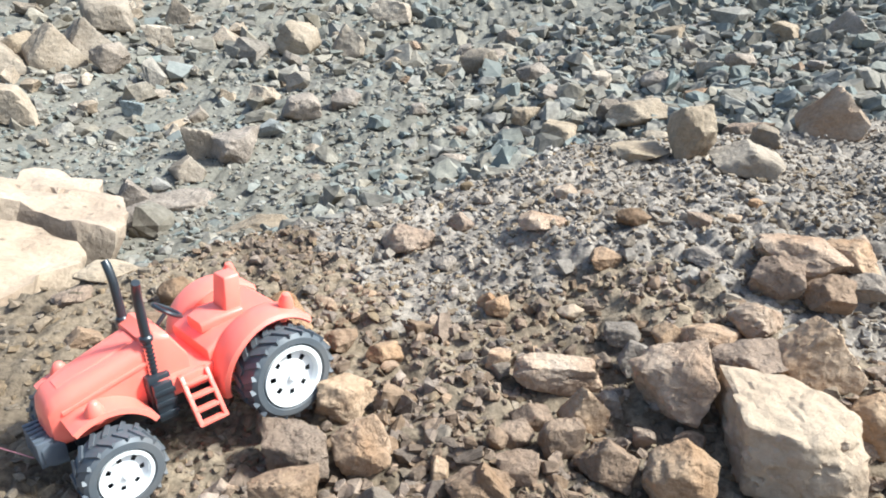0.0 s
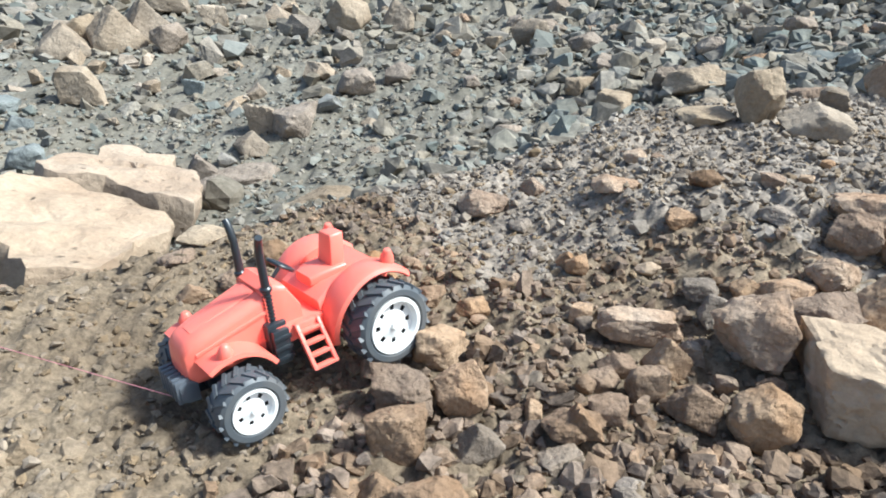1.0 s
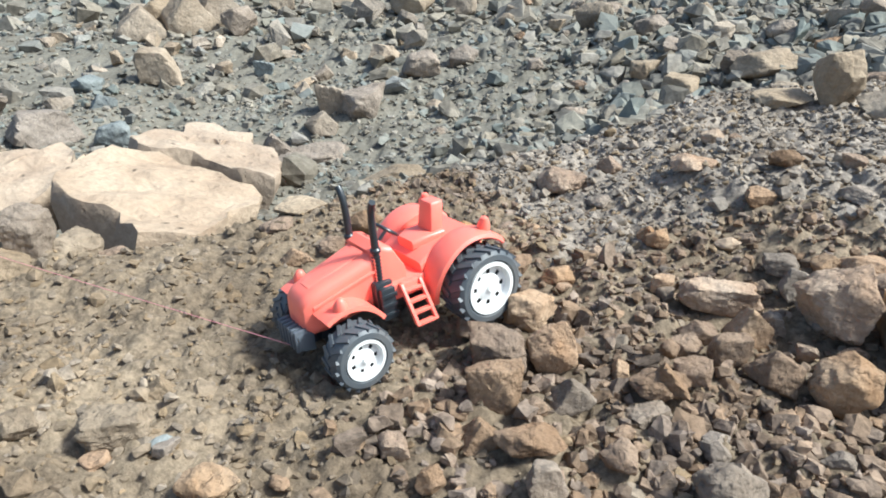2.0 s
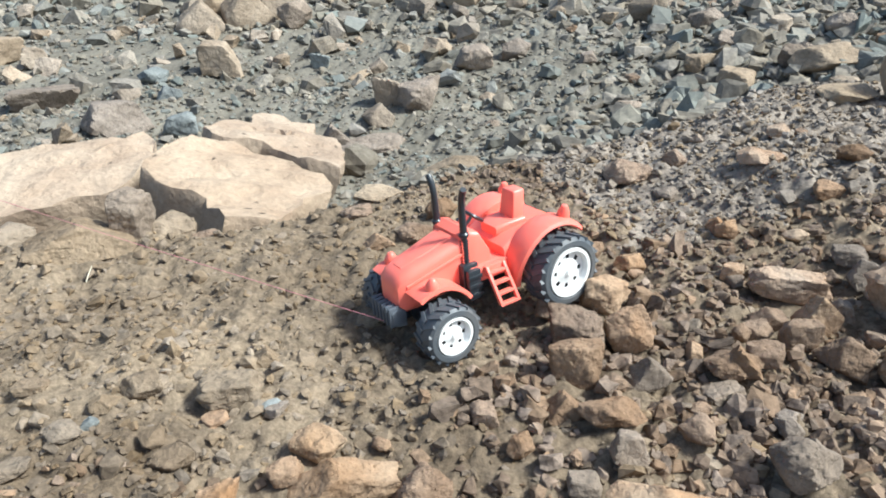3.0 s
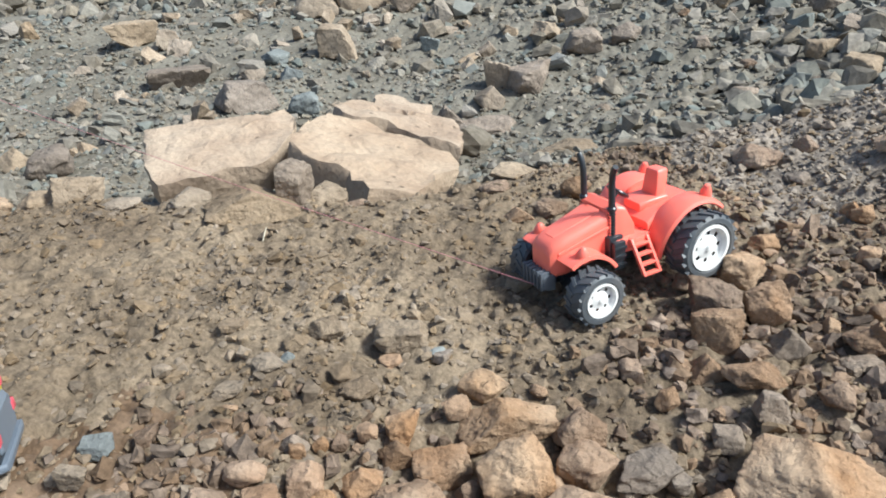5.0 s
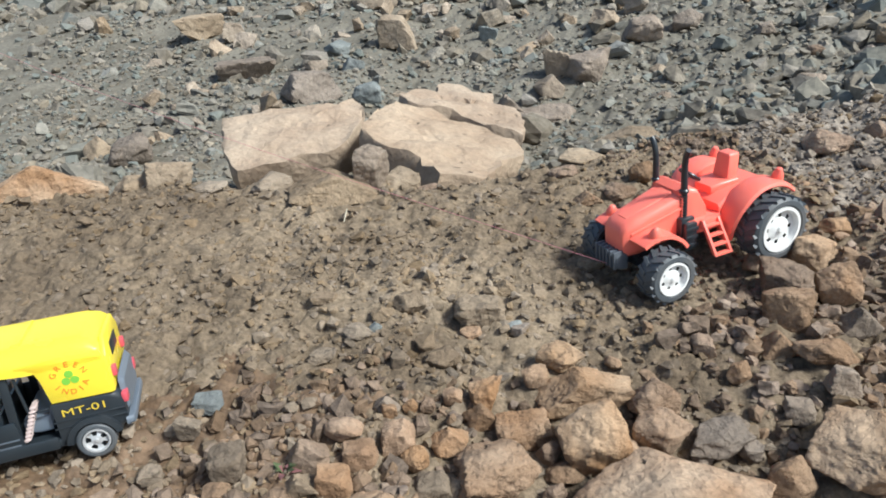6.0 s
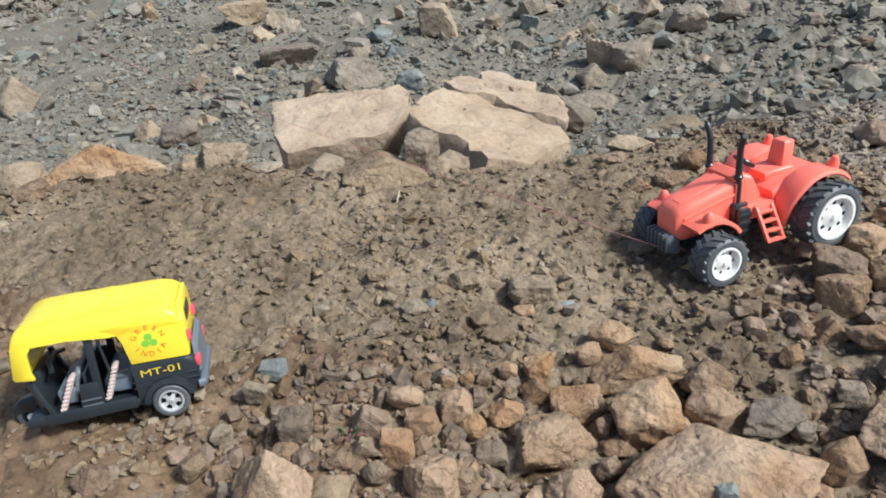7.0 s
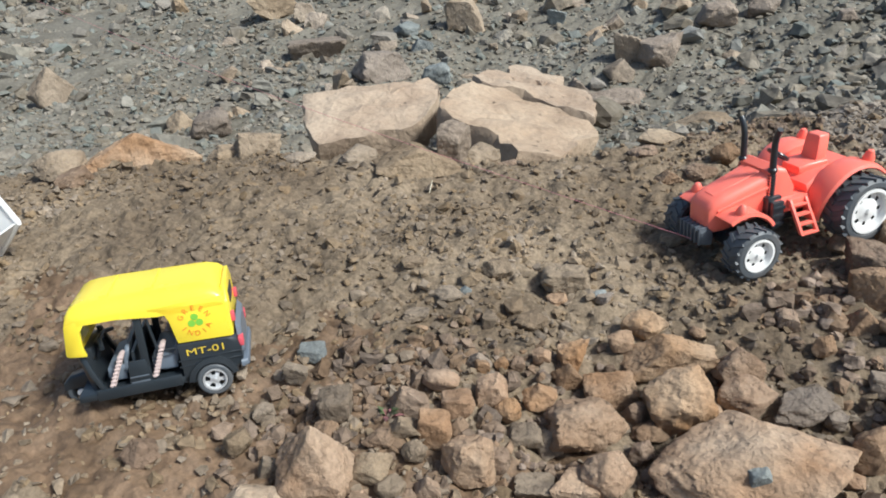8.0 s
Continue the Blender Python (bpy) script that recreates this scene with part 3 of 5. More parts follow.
rock(-0.205, 2.458, 0.153, 0.123, 0.079, -6, "sand")
rock(-1.081, 2.241, 0.165, 0.124, 0.132, 31, "sand")
rock(-1.007, 1.941, 0.136, 0.118, 0.129, 27, "sand")
rock(-1.045, 1.834, 0.140, 0.108, 0.133, 33, "sand")
rock(-0.882, 2.118, 0.086, 0.081, 0.081, 21, "sand")
rock(-0.917, 2.395, 0.106, 0.076, 0.101, 10, "sand")
rock(-0.903, 1.840, 0.102, 0.074, 0.087, 37, "grey")
rock(-1.162, 1.864, 0.110, 0.092, 0.104, 40, "sand")
rock(-0.928, 1.415, 0.100, 0.074, 0.095, 28, "sand")
rock(-0.573, 1.387, 0.041, 0.036, 0.035, 32, "sand")
rock(-0.717, 1.523, 0.050, 0.039, 0.040, 15, "blue")
rock(0.578, 1.922, 0.083, 0.076, 0.054, -21, "sand")
rock(0.656, 1.603, 0.072, 0.064, 0.046, -30, "grey")
rock(0.164, 2.071, 0.069, 0.060, 0.058, 4, "grey")
rock(0.333, 1.564, 0.054, 0.047, 0.051, -15, "sand")
rock(0.982, 1.793, 0.101, 0.089, 0.077, -37, "grey")
rock(0.315, 1.345, 0.058, 0.046, 0.056, -15, "grey")
rock(0.003, 1.154, 0.050, 0.046, 0.026, -8, "grey")
rock(0.114, 1.321, 0.068, 0.063, 0.036, 3, "grey")
rock(0.840, 1.810, 0.083, 0.078, 0.054, -28, "sand")
rock(0.152, 1.254, 0.065, 0.049, 0.018, -13, "grey")
rock(-0.938, 1.008, 0.120, 0.108, 0.067, 49, "grey")
rock(-1.161, 1.777, 0.144, 0.118, 0.099, 25, "sand")
rock(-1.227, 1.178, 0.145, 0.132, 0.058, 51, "grey")
rock(-0.817, 1.029, 0.069, 0.050, 0.050, 26, "blue")
rock(-1.042, 1.316, 0.072, 0.066, 0.039, 42, "blue")
rock(-0.950, 1.217, 0.060, 0.047, 0.033, 28, "blue")
rock(-1.612, 1.485, 0.147, 0.119, 0.077, 45, "sand")
rock(-1.460, 1.449, 0.069, 0.063, 0.057, 42, "sand")
rock(-0.422, 0.343, 0.038, 0.029, 0.049, 48, "grey")
rock(-0.407, 0.364, 0.046, 0.041, 0.030, 31, "sand")
rock(-0.738, 0.668, 0.054, 0.050, 0.019, 45, "sand")
rock(-0.448, 0.310, 0.080, 0.060, 0.026, 31, "dusty", "wedge")
rock(-0.519, 0.316, 0.041, 0.029, 0.019, 52, "sand")
rock(-0.524, 0.351, 0.034, 0.026, 0.012, 44, "sand")
rock(0.074, 0.474, 0.037, 0.027, 0.012, -3, "tan")
rock(-0.029, 0.497, 0.043, 0.036, 0.023, 4, "brown")
rock(-0.242, 0.432, 0.046, 0.037, 0.011, 7, "sand")
rock(-0.312, 0.131, 0.010, 0.008, 0.007, 52, "blue")
rock(-0.228, 0.166, 0.013, 0.010, 0.006, 27, "blue")
rock(-0.419, -0.061, 0.021, 0.017, 0.015, 70, "brown")
rock(-0.651, 0.317, 0.055, 0.047, 0.049, 53, "sand")
rock(-1.083, 0.645, 0.082, 0.078, 0.050, 39, "grey")
rock(-1.162, 0.655, 0.058, 0.049, 0.047, 52, "sand")
rock(-0.775, 0.262, 0.130, 0.060, 0.052, 40, "tan", "wedge")
rock(-0.832, 0.203, 0.056, 0.047, 0.033, 69, "sand")
rock(-0.679, 0.307, 0.066, 0.053, 0.030, 49, "sand")
rock(-1.670, 0.753, 0.114, 0.083, 0.101, 57, "sand")
rock(-0.423, 0.352, 0.036, 0.030, 0.016, 45, "sand")
rock(-0.495, 0.344, 0.033, 0.027, 0.012, 52, "sand")
rock(-0.372, 0.365, 0.030, 0.024, 0.009, 38, "brown")
rock(-0.251, 0.398, 0.029, 0.024, 0.007, 22, "brown")
rock(-0.574, 0.292, 0.035, 0.027, 0.011, 53, "sand")
rock(-0.762, 0.279, 0.049, 0.043, 0.014, 45, "brown")
rock(-0.800, 0.192, 0.041, 0.034, 0.017, 72, "brown")


slab(pose(-0.665, 0.542, 0.007, 7.2, 6.6, 0), ((-0.042, -0.076), (-0.003, -0.104), (0.024, -0.087), (0.083, -0.037), (0.099, -0.014), (0.092, 0.052), (0.074, 0.09), (0.048, 0.111), (0.033, 0.09), (-0.053, 0.049), (-0.108, 0.01)), 0.05, 3, "long pale cream slab of stone lying on the brow")
slab(pose(-0.412, 0.53, -0.001, -8.5, 14.0, 0), ((-0.071, -0.065), (-0.015, -0.079), (0.025, -0.117), (0.054, -0.103), (0.066, -0.086), (0.067, -0.029), (0.058, -0.003), (0.077, 0.03), (0.064, 0.071), (0.006, 0.099), (-0.086, 0.132), (-0.119, 0.107), (-0.129, 0.05), (-0.112, -0.028)), 0.05, 7, "broad pale cream slab with a pointed, broken outline")
slab(pose(-0.51, 0.863, -0.054, -10.5, 15.0, 0), ((-0.047, -0.151), (-0.003, -0.12), (0.074, -0.137), (0.117, -0.132), (0.098, -0.052), (0.068, 0.009), (0.021, 0.032), (0.002, 0.091), (-0.027, 0.056), (-0.058, 0.082), (-0.085, 0.039), (-0.065, -0.01), (-0.089, -0.059), (-0.09, -0.122)), 0.05, 12, "pale cracked slab leaning behind the broad one")


# stones bedded in the mound
for k in range(80):
    x, y, w = rock_dice.uniform(-0.3, 0.3), rock_dice.uniform(0.06, 0.56), 0.011 + 0.014 * rock_dice.random() ** 2
    if x + 0.6 * (0.25 - y) > -0.2 and not (-0.26 < x < -0.05 and 0.17 < y < 0.37):
        rock(x, y, w, w * rock_dice.uniform(0.65, 0.95), w * rock_dice.uniform(0.45, 0.75), rock_dice.uniform(0, 180), rock_dice.choice(("brown", "brown", "grey", "tan")))


# ---- toys ----
RED = plastic("red_plastic", (0.98, 0.205, 0.15), 0.33, 0.5, through_light=0.15, wear=0.03)
TYRE = plastic("tyre_rubber", (0.080, 0.093, 0.106), 0.5, 0.45, wear=0.16, dust=0.05)
# bluish tint puts the teal reflection on black plastic into the base colour
BLACK = plastic("black_plastic", (0.020, 0.027, 0.034), 0.3, 0.55, wear=0.03)
SLATE = plastic("slate_plastic", (0.085, 0.105, 0.13), 0.45, 0.5, wear=0.1, dust=0.05)
# blue-grey seats, their colour lifted for light and reflections inside the rickshaw
SEAT = plastic("blue_grey_plastic", (0.13, 0.165, 0.21), 0.4, 0.5, wear=0.08, dust=0.04)
WHITE = plastic("white_plastic", (0.82, 0.82, 0.80), 0.35, wear=0.05)
YELLOW = plastic("yellow_plastic", (0.96, 0.75, 0.055), 0.22, through_light=0.1, wear=0.03)
SILVER = plastic("silver_rim", (0.62, 0.63, 0.64), 0.35, metal=0.4, wear=0.05)
STEEL = plastic("grey_blue_plastic", (0.14, 0.17, 0.21), 0.4, wear=0.08, dust=0.04)
LAMPRED = plastic("lamp_red", (0.62, 0.09, 0.12), 0.3, wear=0.04)
STICKER = plastic("pink_sticker", (0.62, 0.50, 0.47), 0.4, wear=0.1)
ORANGE = plastic("orange_print", (0.80, 0.22, 0.02), 0.4, wear=0.02)
GREEN = plastic("green_print", (0.22, 0.55, 0.06), 0.4, wear=0.02)
GOLD = plastic("yellow_print", (0.75, 0.55, 0.06), 0.4, wear=0.08)
THREAD = plastic("pink_thread", (0.55, 0.22, 0.24), 0.7, wear=0.0)
LEAFGREEN = plastic("weed_green", (0.09, 0.12, 0.055), 0.6, 0.3, wear=0.1)
LEAFRED = plastic("weed_red", (0.22, 0.10, 0.10), 0.6, 0.3, wear=0.1)
STRAW = plastic("straw", (0.60, 0.55, 0.42), 0.7, wear=0.0)
glass = bpy.data.materials.new("clear_plastic")
glass.use_nodes = True
gb = glass.node_tree.nodes["Principled BSDF"]
gb.inputs["Base Color"].default_value = (0.82, 0.84, 0.84, 1)
gb.inputs["Transmission Weight"].default_value, gb.inputs["Roughness"].default_value, gb.inputs["IOR"].default_value = 0.75, 0.25, 1.45


def finish(bm, bevel=0.0, segments=2, sharp=36):
    bmesh.ops.recalc_face_normals(bm, faces=bm.faces)
    if bevel:
        edges = [e for e in bm.edges if len(e.link_faces) == 2 and e.calc_face_angle(0) > radians(28)]
        bmesh.ops.bevel(bm, geom=edges, offset=bevel, segments=segments, affect="EDGES", profile=0.5, clamp_overlap=True)
    bm.normal_update()
    for f in bm.faces:
        f.smooth = True
    for e in bm.edges:
        e.smooth = len(e.link_faces) == 2 and e.calc_face_angle(0) < radians(sharp)
    return bm


def part(name, bm, mat, parent, label="", place=None):
    ob = new(name, to_mesh(name, bm, mat))
    ob.parent = parent
    if place is not None:
        ob.matrix_basis = place
    if label:
        tagged(ob, label)
    return ob


def thing(name, place, label, category, group=""):
    ob = new(name)
    ob.empty_display_size = 0.02
    ob.matrix_basis = place
    return tagged(ob, label, category, group)


def box(x0, x1, y0, y1, z0, z1, bevel=0.0008, bm=None, top=1.0, m=None):
    """A bevelled box; top: how far its upper face is drawn in."""
    own = bm is None
    bm = bm or bmesh.new()
    cx, cy = (x0 + x1) / 2, (y0 + y1) / 2
    vs = []
    for z, k in ((z0, 1.0), (z1, top)):
        for x, y in ((x0, y0), (x1, y0), (x1, y1), (x0, y1)):
            co = Vector((cx + (x - cx) * k, cy + (y - cy) * k, z))
            vs.append(bm.verts.new(m @ co if m else co))
    for f in ((3, 2, 1, 0), (4, 5, 6, 7), (0, 1, 5, 4), (1, 2, 6, 5), (2, 3, 7, 6), (3, 0, 4, 7)):
        bm.faces.new([vs[k] for k in f])
    return finish(bm, bevel) if own else bm


def loft(rings, closed=True, bevel=0.0):
    """A skin over rings of equal length, capped at both ends."""
    bm = bmesh.new()
    rows = [[bm.verts.new(p) for p in ring] for ring in rings]
    n = len(rows[0])
    for a, b in zip(rows, rows[1:]):
        for k in range(n if closed else n - 1):
            bm.faces.new((a[k], a[(k + 1) % n], b[(k + 1) % n], b[k]))
    if closed:
        bm.faces.new(rows[0][::-1])
        bm.faces.new(rows[-1])
    return finish(bm, bevel)


def rounded(x, half, z0, z1, r, n=4):
    """A rounded rectangle across the length of a toy."""
    out = []
    for cy, cz, a in ((half - r, z1 - r, 0), (-half + r, z1 - r, 90), (-half + r, z0 + r, 180), (half - r, z0 + r, 270)):
        for k in range(n + 1):
            t = radians(a + 90 * k / n)
            out.append((x, cy + r * math.cos(t), cz + r * math.sin(t)))
    return out


def lathe(profile, seg=36, sharp=36, solid=True):
    """A body turned about the y axis: pairs of radius and y."""
    bm = bmesh.new()
    rows = [[bm.verts.new((r * math.cos(2 * math.pi * k / seg), y, r * math.sin(2 * math.pi * k / seg))) for k in range(seg)] for r, y in profile]
    for a, b in zip(rows, rows[1:]):
        for k in range(seg):
            bm.faces.new((a[k], a[(k + 1) % seg], b[(k + 1) % seg], b[k]))
    if solid:
        bm.faces.new(rows[0][::-1])
        bm.faces.new(rows[-1])
    return finish(bm, sharp=sharp)


def tube(points, radii, seg=12):
    """A round bar along a line of points."""
    pts = [Vector(p) for p in points]
    rings = []
    for k, p in enumerate(pts):
        d = (pts[min(k + 1, len(pts) - 1)] - pts[max(k - 1, 0)]).normalized()
        u = d.orthogonal().normalized() if k == 0 else (u - d * u.dot(d)).normalized()
        w = d.cross(u)
        r = radii[k] if isinstance(radii, (list, tuple)) else radii
        rings.append([p + (u * math.cos(2 * math.pi * j / seg) + w * math.sin(2 * math.pi * j / seg)) * r for j in range(seg)])
    return loft(rings)


def arch(cx, cz, r, a0, a1, y0, y1, thick, n=18, flare=0.0, close=None):
    """A mudguard: a curved band round a wheel, from angle a0 to a1, with a lip; close: side of an inner wall."""
    rings = []
    for k in range(n + 1):
        a = radians(a0 + (a1 - a0) * k / n)
        ca, sa = math.cos(a), math.sin(a)
        q = []
        side = 1 if y1 > y0 else -1
        for rr, y in ((r, y0), (r, y1), (r - thick * 1.8, y1 + side * thick * 0.3), (r - thick * 2.2, y1 - side * thick * 0.5), (r - thick, y1 - side * thick), (r - thick, y0)):
            q.append((cx + (rr + flare * abs(k / n - 0.5)) * ca, y, cz + rr * sa))
        rings.append(q)
    return loft(rings, bevel=0.0)


def wheel(parent, place, radius, width, rim_mat, lugs, rim_r, holes, tyre_label, rim_label):
    """A toy wheel with its outer face towards +y: tyre with lugs, dished rim with openings, black disc behind them."""
    w = width / 2
    tyre = part("wheel", lathe([(rim_r * 0.98, -w * 0.9), (radius * 0.86, -w), (radius * 0.945, -w * 0.82), (radius * 0.945, w * 0.82), (radius * 0.86, w), (rim_r * 1.08, w * 1.02), (rim_r, w * 0.8), (rim_r * 0.98, -w * 0.9)], 40, solid=False), TYRE, parent, tyre_label, place)
    bm = bmesh.new()
    for k in range(lugs):
        for side in (-1, 1):
            a = 2 * math.pi * (k + (0.5 if side > 0 else 0)) / lugs
            m = Matrix.Rotation(a, 4, "Y") @ Matrix.Translation((radius * 0.955, side * w * 0.50, 0)) @ Matrix.Rotation(side * 0.5, 4, "X")
            box(-radius * 0.06, radius * 0.040, -w * 0.50, w * 0.50, -radius * 0.055, radius * 0.055, 0, bm, 0.85, m)
    if lugs:
        part("tread", finish(bm), TYRE, tyre)
    else:
        bm.free()
    bm = bmesh.new()
    seg = holes * 6
    prof = [(rim_r * 1.0, w * 0.8), (rim_r * 0.99, w * 1.0), (rim_r * 0.86, w * 1.0), (rim_r * 0.80, w * 0.62), (rim_r * 0.70, w * 0.58), (rim_r * 0.52, w * 0.62), (rim_r * 0.42, w * 0.74), (rim_r * 0.16, w * 0.80), (rim_r * 0.13, w * 0.95), (rim_r * 0.02, w * 0.97)]
    rows = [[bm.verts.new((r * math.cos(2 * math.pi * k / seg), y, r * math.sin(2 * math.pi * k / seg))) for k in range(seg)] for r, y in prof]
    for j, (a, b) in enumerate(zip(rows, rows[1:])):
        for k in range(seg):
            if (j == 4 and k % 6 in (1, 2)) if lugs else (j in (3, 4, 5) and k % 6 in (1, 2, 3)):
                continue
            bm.faces.new((a[k], a[(k + 1) % seg], b[(k + 1) % seg], b[k]))
    bm.faces.new(rows[-1])
    part("rim", finish(bm), rim_mat, tyre, rim_label)
    # black disc added behind the openings so that they read dark
    part("rim_backing", lathe([(rim_r * 0.95, -w * 0.2), (rim_r * 0.95, w * 0.05), (rim_r * 0.1, w * 0.06)], 24), BLACK, tyre)
    return tyre


def rear_guard(s):
    """A rear mudguard: a bulging shell from the cab over the wheel, swept down in front and lifted to a lip behind."""
    rings = []
    for k in range(27):
        u = k / 26
        a = radians(-14 + 146 * u)
        r = 0.0312 + 0.0016 * math.sin(math.pi * u)
        inner = 0.0185
        outer = 0.0395 - 0.0075 * (1 - min(1, u / 0.45)) ** 1.6
        prof = [(r - 0.013, inner), (r - 0.002, inner), (r, inner + 0.003), (r, outer - 0.004), (r - 0.0010, outer - 0.0012), (r - 0.0030, outer), (r - 0.0040, outer - 0.0008),
                (r - 0.0026, outer - 0.0034), (r - 0.0018, inner + 0.0045), (r - 0.0032, inner + 0.0022), (r - 0.013, inner + 0.0020)]
        rings.append([(q * math.cos(a), s * y, 0.0205 + q * math.sin(a)) for q, y in prof])
    return loft(rings)


def build_tractor(place):
    t = thing("toy_tractor", place, "bright red plastic toy tractor with black tyres and white rims", "toy tractor")
    part("chassis", box(-0.010, 0.096, -0.011, 0.011, 0.009, 0.024, 0.0015), BLACK, t)
    part("front_axle", tube([(0.086, -0.034, 0.0057), (0.086, 0.034, 0.0057)], 0.0032), BLACK, t)
    part("axle_beam", box(0.080, 0.092, -0.020, 0.020, 0.003, 0.012, 0.0012), BLACK, t)
    part("rear_axle", tube([(0, -0.036, 0.0205), (0, 0.036, 0.0205)], 0.004), BLACK, t)
    hood = [rounded(0.1055, 0.0075, 0.018, 0.0305, 0.004), rounded(0.1042, 0.0105, 0.0150, 0.0350, 0.005), rounded(0.1005, 0.0125, 0.0130, 0.0388, 0.006),
            rounded(0.092, 0.0136, 0.0130, 0.0420, 0.006), rounded(0.076, 0.0145, 0.016, 0.0462, 0.0055), rounded(0.0585, 0.0155, 0.018, 0.0510, 0.005)]
    part("hood", loft(hood), RED, t)
    for s in (-1, 1):
        part("hood_ridge", loft([[(x, s * (y + d), z + e) for d, e in ((-0.001, -0.0016), (0.0010, -0.0006), (0.0010, 0.0008), (-0.001, 0.0018))] for x, y, z in ((0.099, 0.0126, 0.031), (0.079, 0.0144, 0.0365), (0.0585, 0.0155, 0.0415))]), RED, t)
    part("hood_cap", loft([rounded(0.097, 0.0050, 0.037, 0.0405, 0.001), rounded(0.079, 0.0062, 0.043, 0.0461, 0.001), rounded(0.060, 0.0068, 0.048, 0.0516, 0.001)]), RED, t)
    part("cowl", loft([rounded(0.0595, 0.0168, 0.018, 0.0530, 0.005), rounded(0.0535, 0.0178, 0.020, 0.0560, 0.004), rounded(0.0475, 0.0186, 0.022, 0.0535, 0.003), rounded(0.0405, 0.0190, 0.024, 0.0410, 0.003)]), RED, t)
    part("cab_floor", box(-0.012, 0.058, -0.0235, 0.0235, 0.0225, 0.0325, 0.0012), RED, t)
    part("rear_body", loft([rounded(0.031, 0.0215, 0.026, 0.0385, 0.003), rounded(0.022, 0.0215, 0.026, 0.0440, 0.003), rounded(-0.012, 0.021, 0.024, 0.0475, 0.003), rounded(-0.0175, 0.019, 0.026, 0.0430, 0.003)]), RED, t)
    part("seat", loft([rounded(0.027, 0.0085, 0.041, 0.0470, 0.002), rounded(0.020, 0.0105, 0.042, 0.0490, 0.002), rounded(0.004, 0.0105, 0.042, 0.0490, 0.002)]), RED, t)
    back = loft([[(x + dx, y * k, z) for dx, y in ((0.0045, -1), (0.0045, 1), (-0.0045, 1), (-0.0045, -1))] for x, k, z in ((0.0085, 0.0080, 0.044), (0.0070, 0.0074, 0.053), (0.0055, 0.0064, 0.0650), (0.0052, 0.0056, 0.0668))], bevel=0.0009)
    part("backrest", back, RED, t)
    part("steering_column", tube([(0.047, 0, 0.050), (0.040, 0, 0.0565)], 0.0011), BLACK, t)
    ring = [(0.0075 * math.cos(a), 0.0075 * math.sin(a), 0) for a in [2 * math.pi * k / 20 for k in range(21)]]
    part("steering_wheel", tube(ring, 0.0011, 8), BLACK, t, place=pose(0.0395, 0, 0.0572, 0, -38, 0))
    for s in (-1, 1):
        part("rear_mudguard", rear_guard(s), RED, t)
        part("tail_lamp", lathe([(0.0042, -0.002), (0.0038, 0.0015), (0.0020, 0.0058), (0.0007, 0.0064)], 14), RED, t, place=pose(-0.0105, s * 0.0310, 0.0530, 78, 0, 0))
        part("front_mudguard", arch(0.086, 0.0057, 0.0268, 58, 150, s * 0.012, s * 0.0295, 0.0014, 18), RED, t)
        part("marker_lamp", lathe([(0.0046, -0.003), (0.0042, 0.002), (0.0022, 0.0062), (0.0008, 0.0070)], 14), RED, t, place=pose(0.0885, s * 0.0250, 0.0320, 80, 0, 0))
        ladder = part("ladder", box(0.0345, 0.0490, s * 0.0215, s * 0.0255, 0.026, 0.0325, 0.0006), RED, t)
        for x in (0.0352, 0.0482):
            part("ladder_rail", loft([[(x + dx - 0.0008 * u, s * (0.0245 + 0.0135 * u + dy), 0.0325 - 0.0225 * u) for dx, dy in ((-0.0011, -0.0016), (0.0011, -0.0016), (0.0011, 0.0016), (-0.0011, 0.0016))] for u in (0, 0.5, 1)], bevel=0.0003), RED, ladder)
        for k in range(4):
            u = 0.19 + 0.265 * k
            part("rung", box(0.0350, 0.0484, -0.0022, 0.0014, -0.0009, 0.0009, 0.0003), RED, ladder, place=pose(-0.0008 * u, s * (0.0245 + 0.0135 * u), 0.0325 - 0.0225 * u))
        ex = part("exhaust", box(0.0510, 0.0625, s * 0.0130, s * 0.0205, 0.0150, 0.0352, 0.0010), BLACK, t, "glossy black plastic stack with a bent tip")
        part("filter_box", box(0.0520, 0.0615, s * 0.0205, s * 0.0245, 0.0120, 0.0325, 0.0009), BLACK, ex)
        for k in range(3):
            part("filter_rib", box(0.0515, 0.0620, s * 0.0245, s * 0.0253, 0.0145 + 0.0060 * k, 0.0172 + 0.0060 * k, 0.0003), BLACK, ex)
        y = s * 0.0152
        line = [(0.0568, y, 0.034), (0.0568, y, 0.052), (0.0568, y, 0.053), (0.0568, y, 0.0545), (0.0568, y, 0.0555), (0.0569, y, 0.066), (0.0570, y + s * 0.0002, 0.073), (0.0572, y + s * 0.0012, 0.0785), (0.0574, y + s * 0.0030, 0.0826), (0.0575, y + s * 0.0044, 0.0845)]
        part("pipe", tube(line, [0.0025, 0.0025, 0.0033, 0.0033, 0.0024, 0.0023, 0.0022, 0.0022, 0.0022, 0.0020]), BLACK, ex)
        for k in range(7):
            part("pipe_band", tube([(0.0568, y, 0.0365 + 0.0022 * k), (0.0568, y, 0.0375 + 0.0022 * k)], 0.0029), BLACK, ex)
    bumper = part("front_weight", loft([rounded(0.1005, 0.0110, 0.004, 0.0170, 0.002), rounded(0.107, 0.0125, 0.006, 0.0195, 0.002), rounded(0.1105, 0.0120, 0.0075, 0.0175, 0.002)]), SLATE, t, "dark slate-grey ribbed plastic block")
    for k in range(6):
        part("rib", box(0.1045, 0.1122, -0.0118 + 0.0042 * k, -0.0096 + 0.0042 * k, 0.0070, 0.0200, 0.0005), SLATE, bumper)
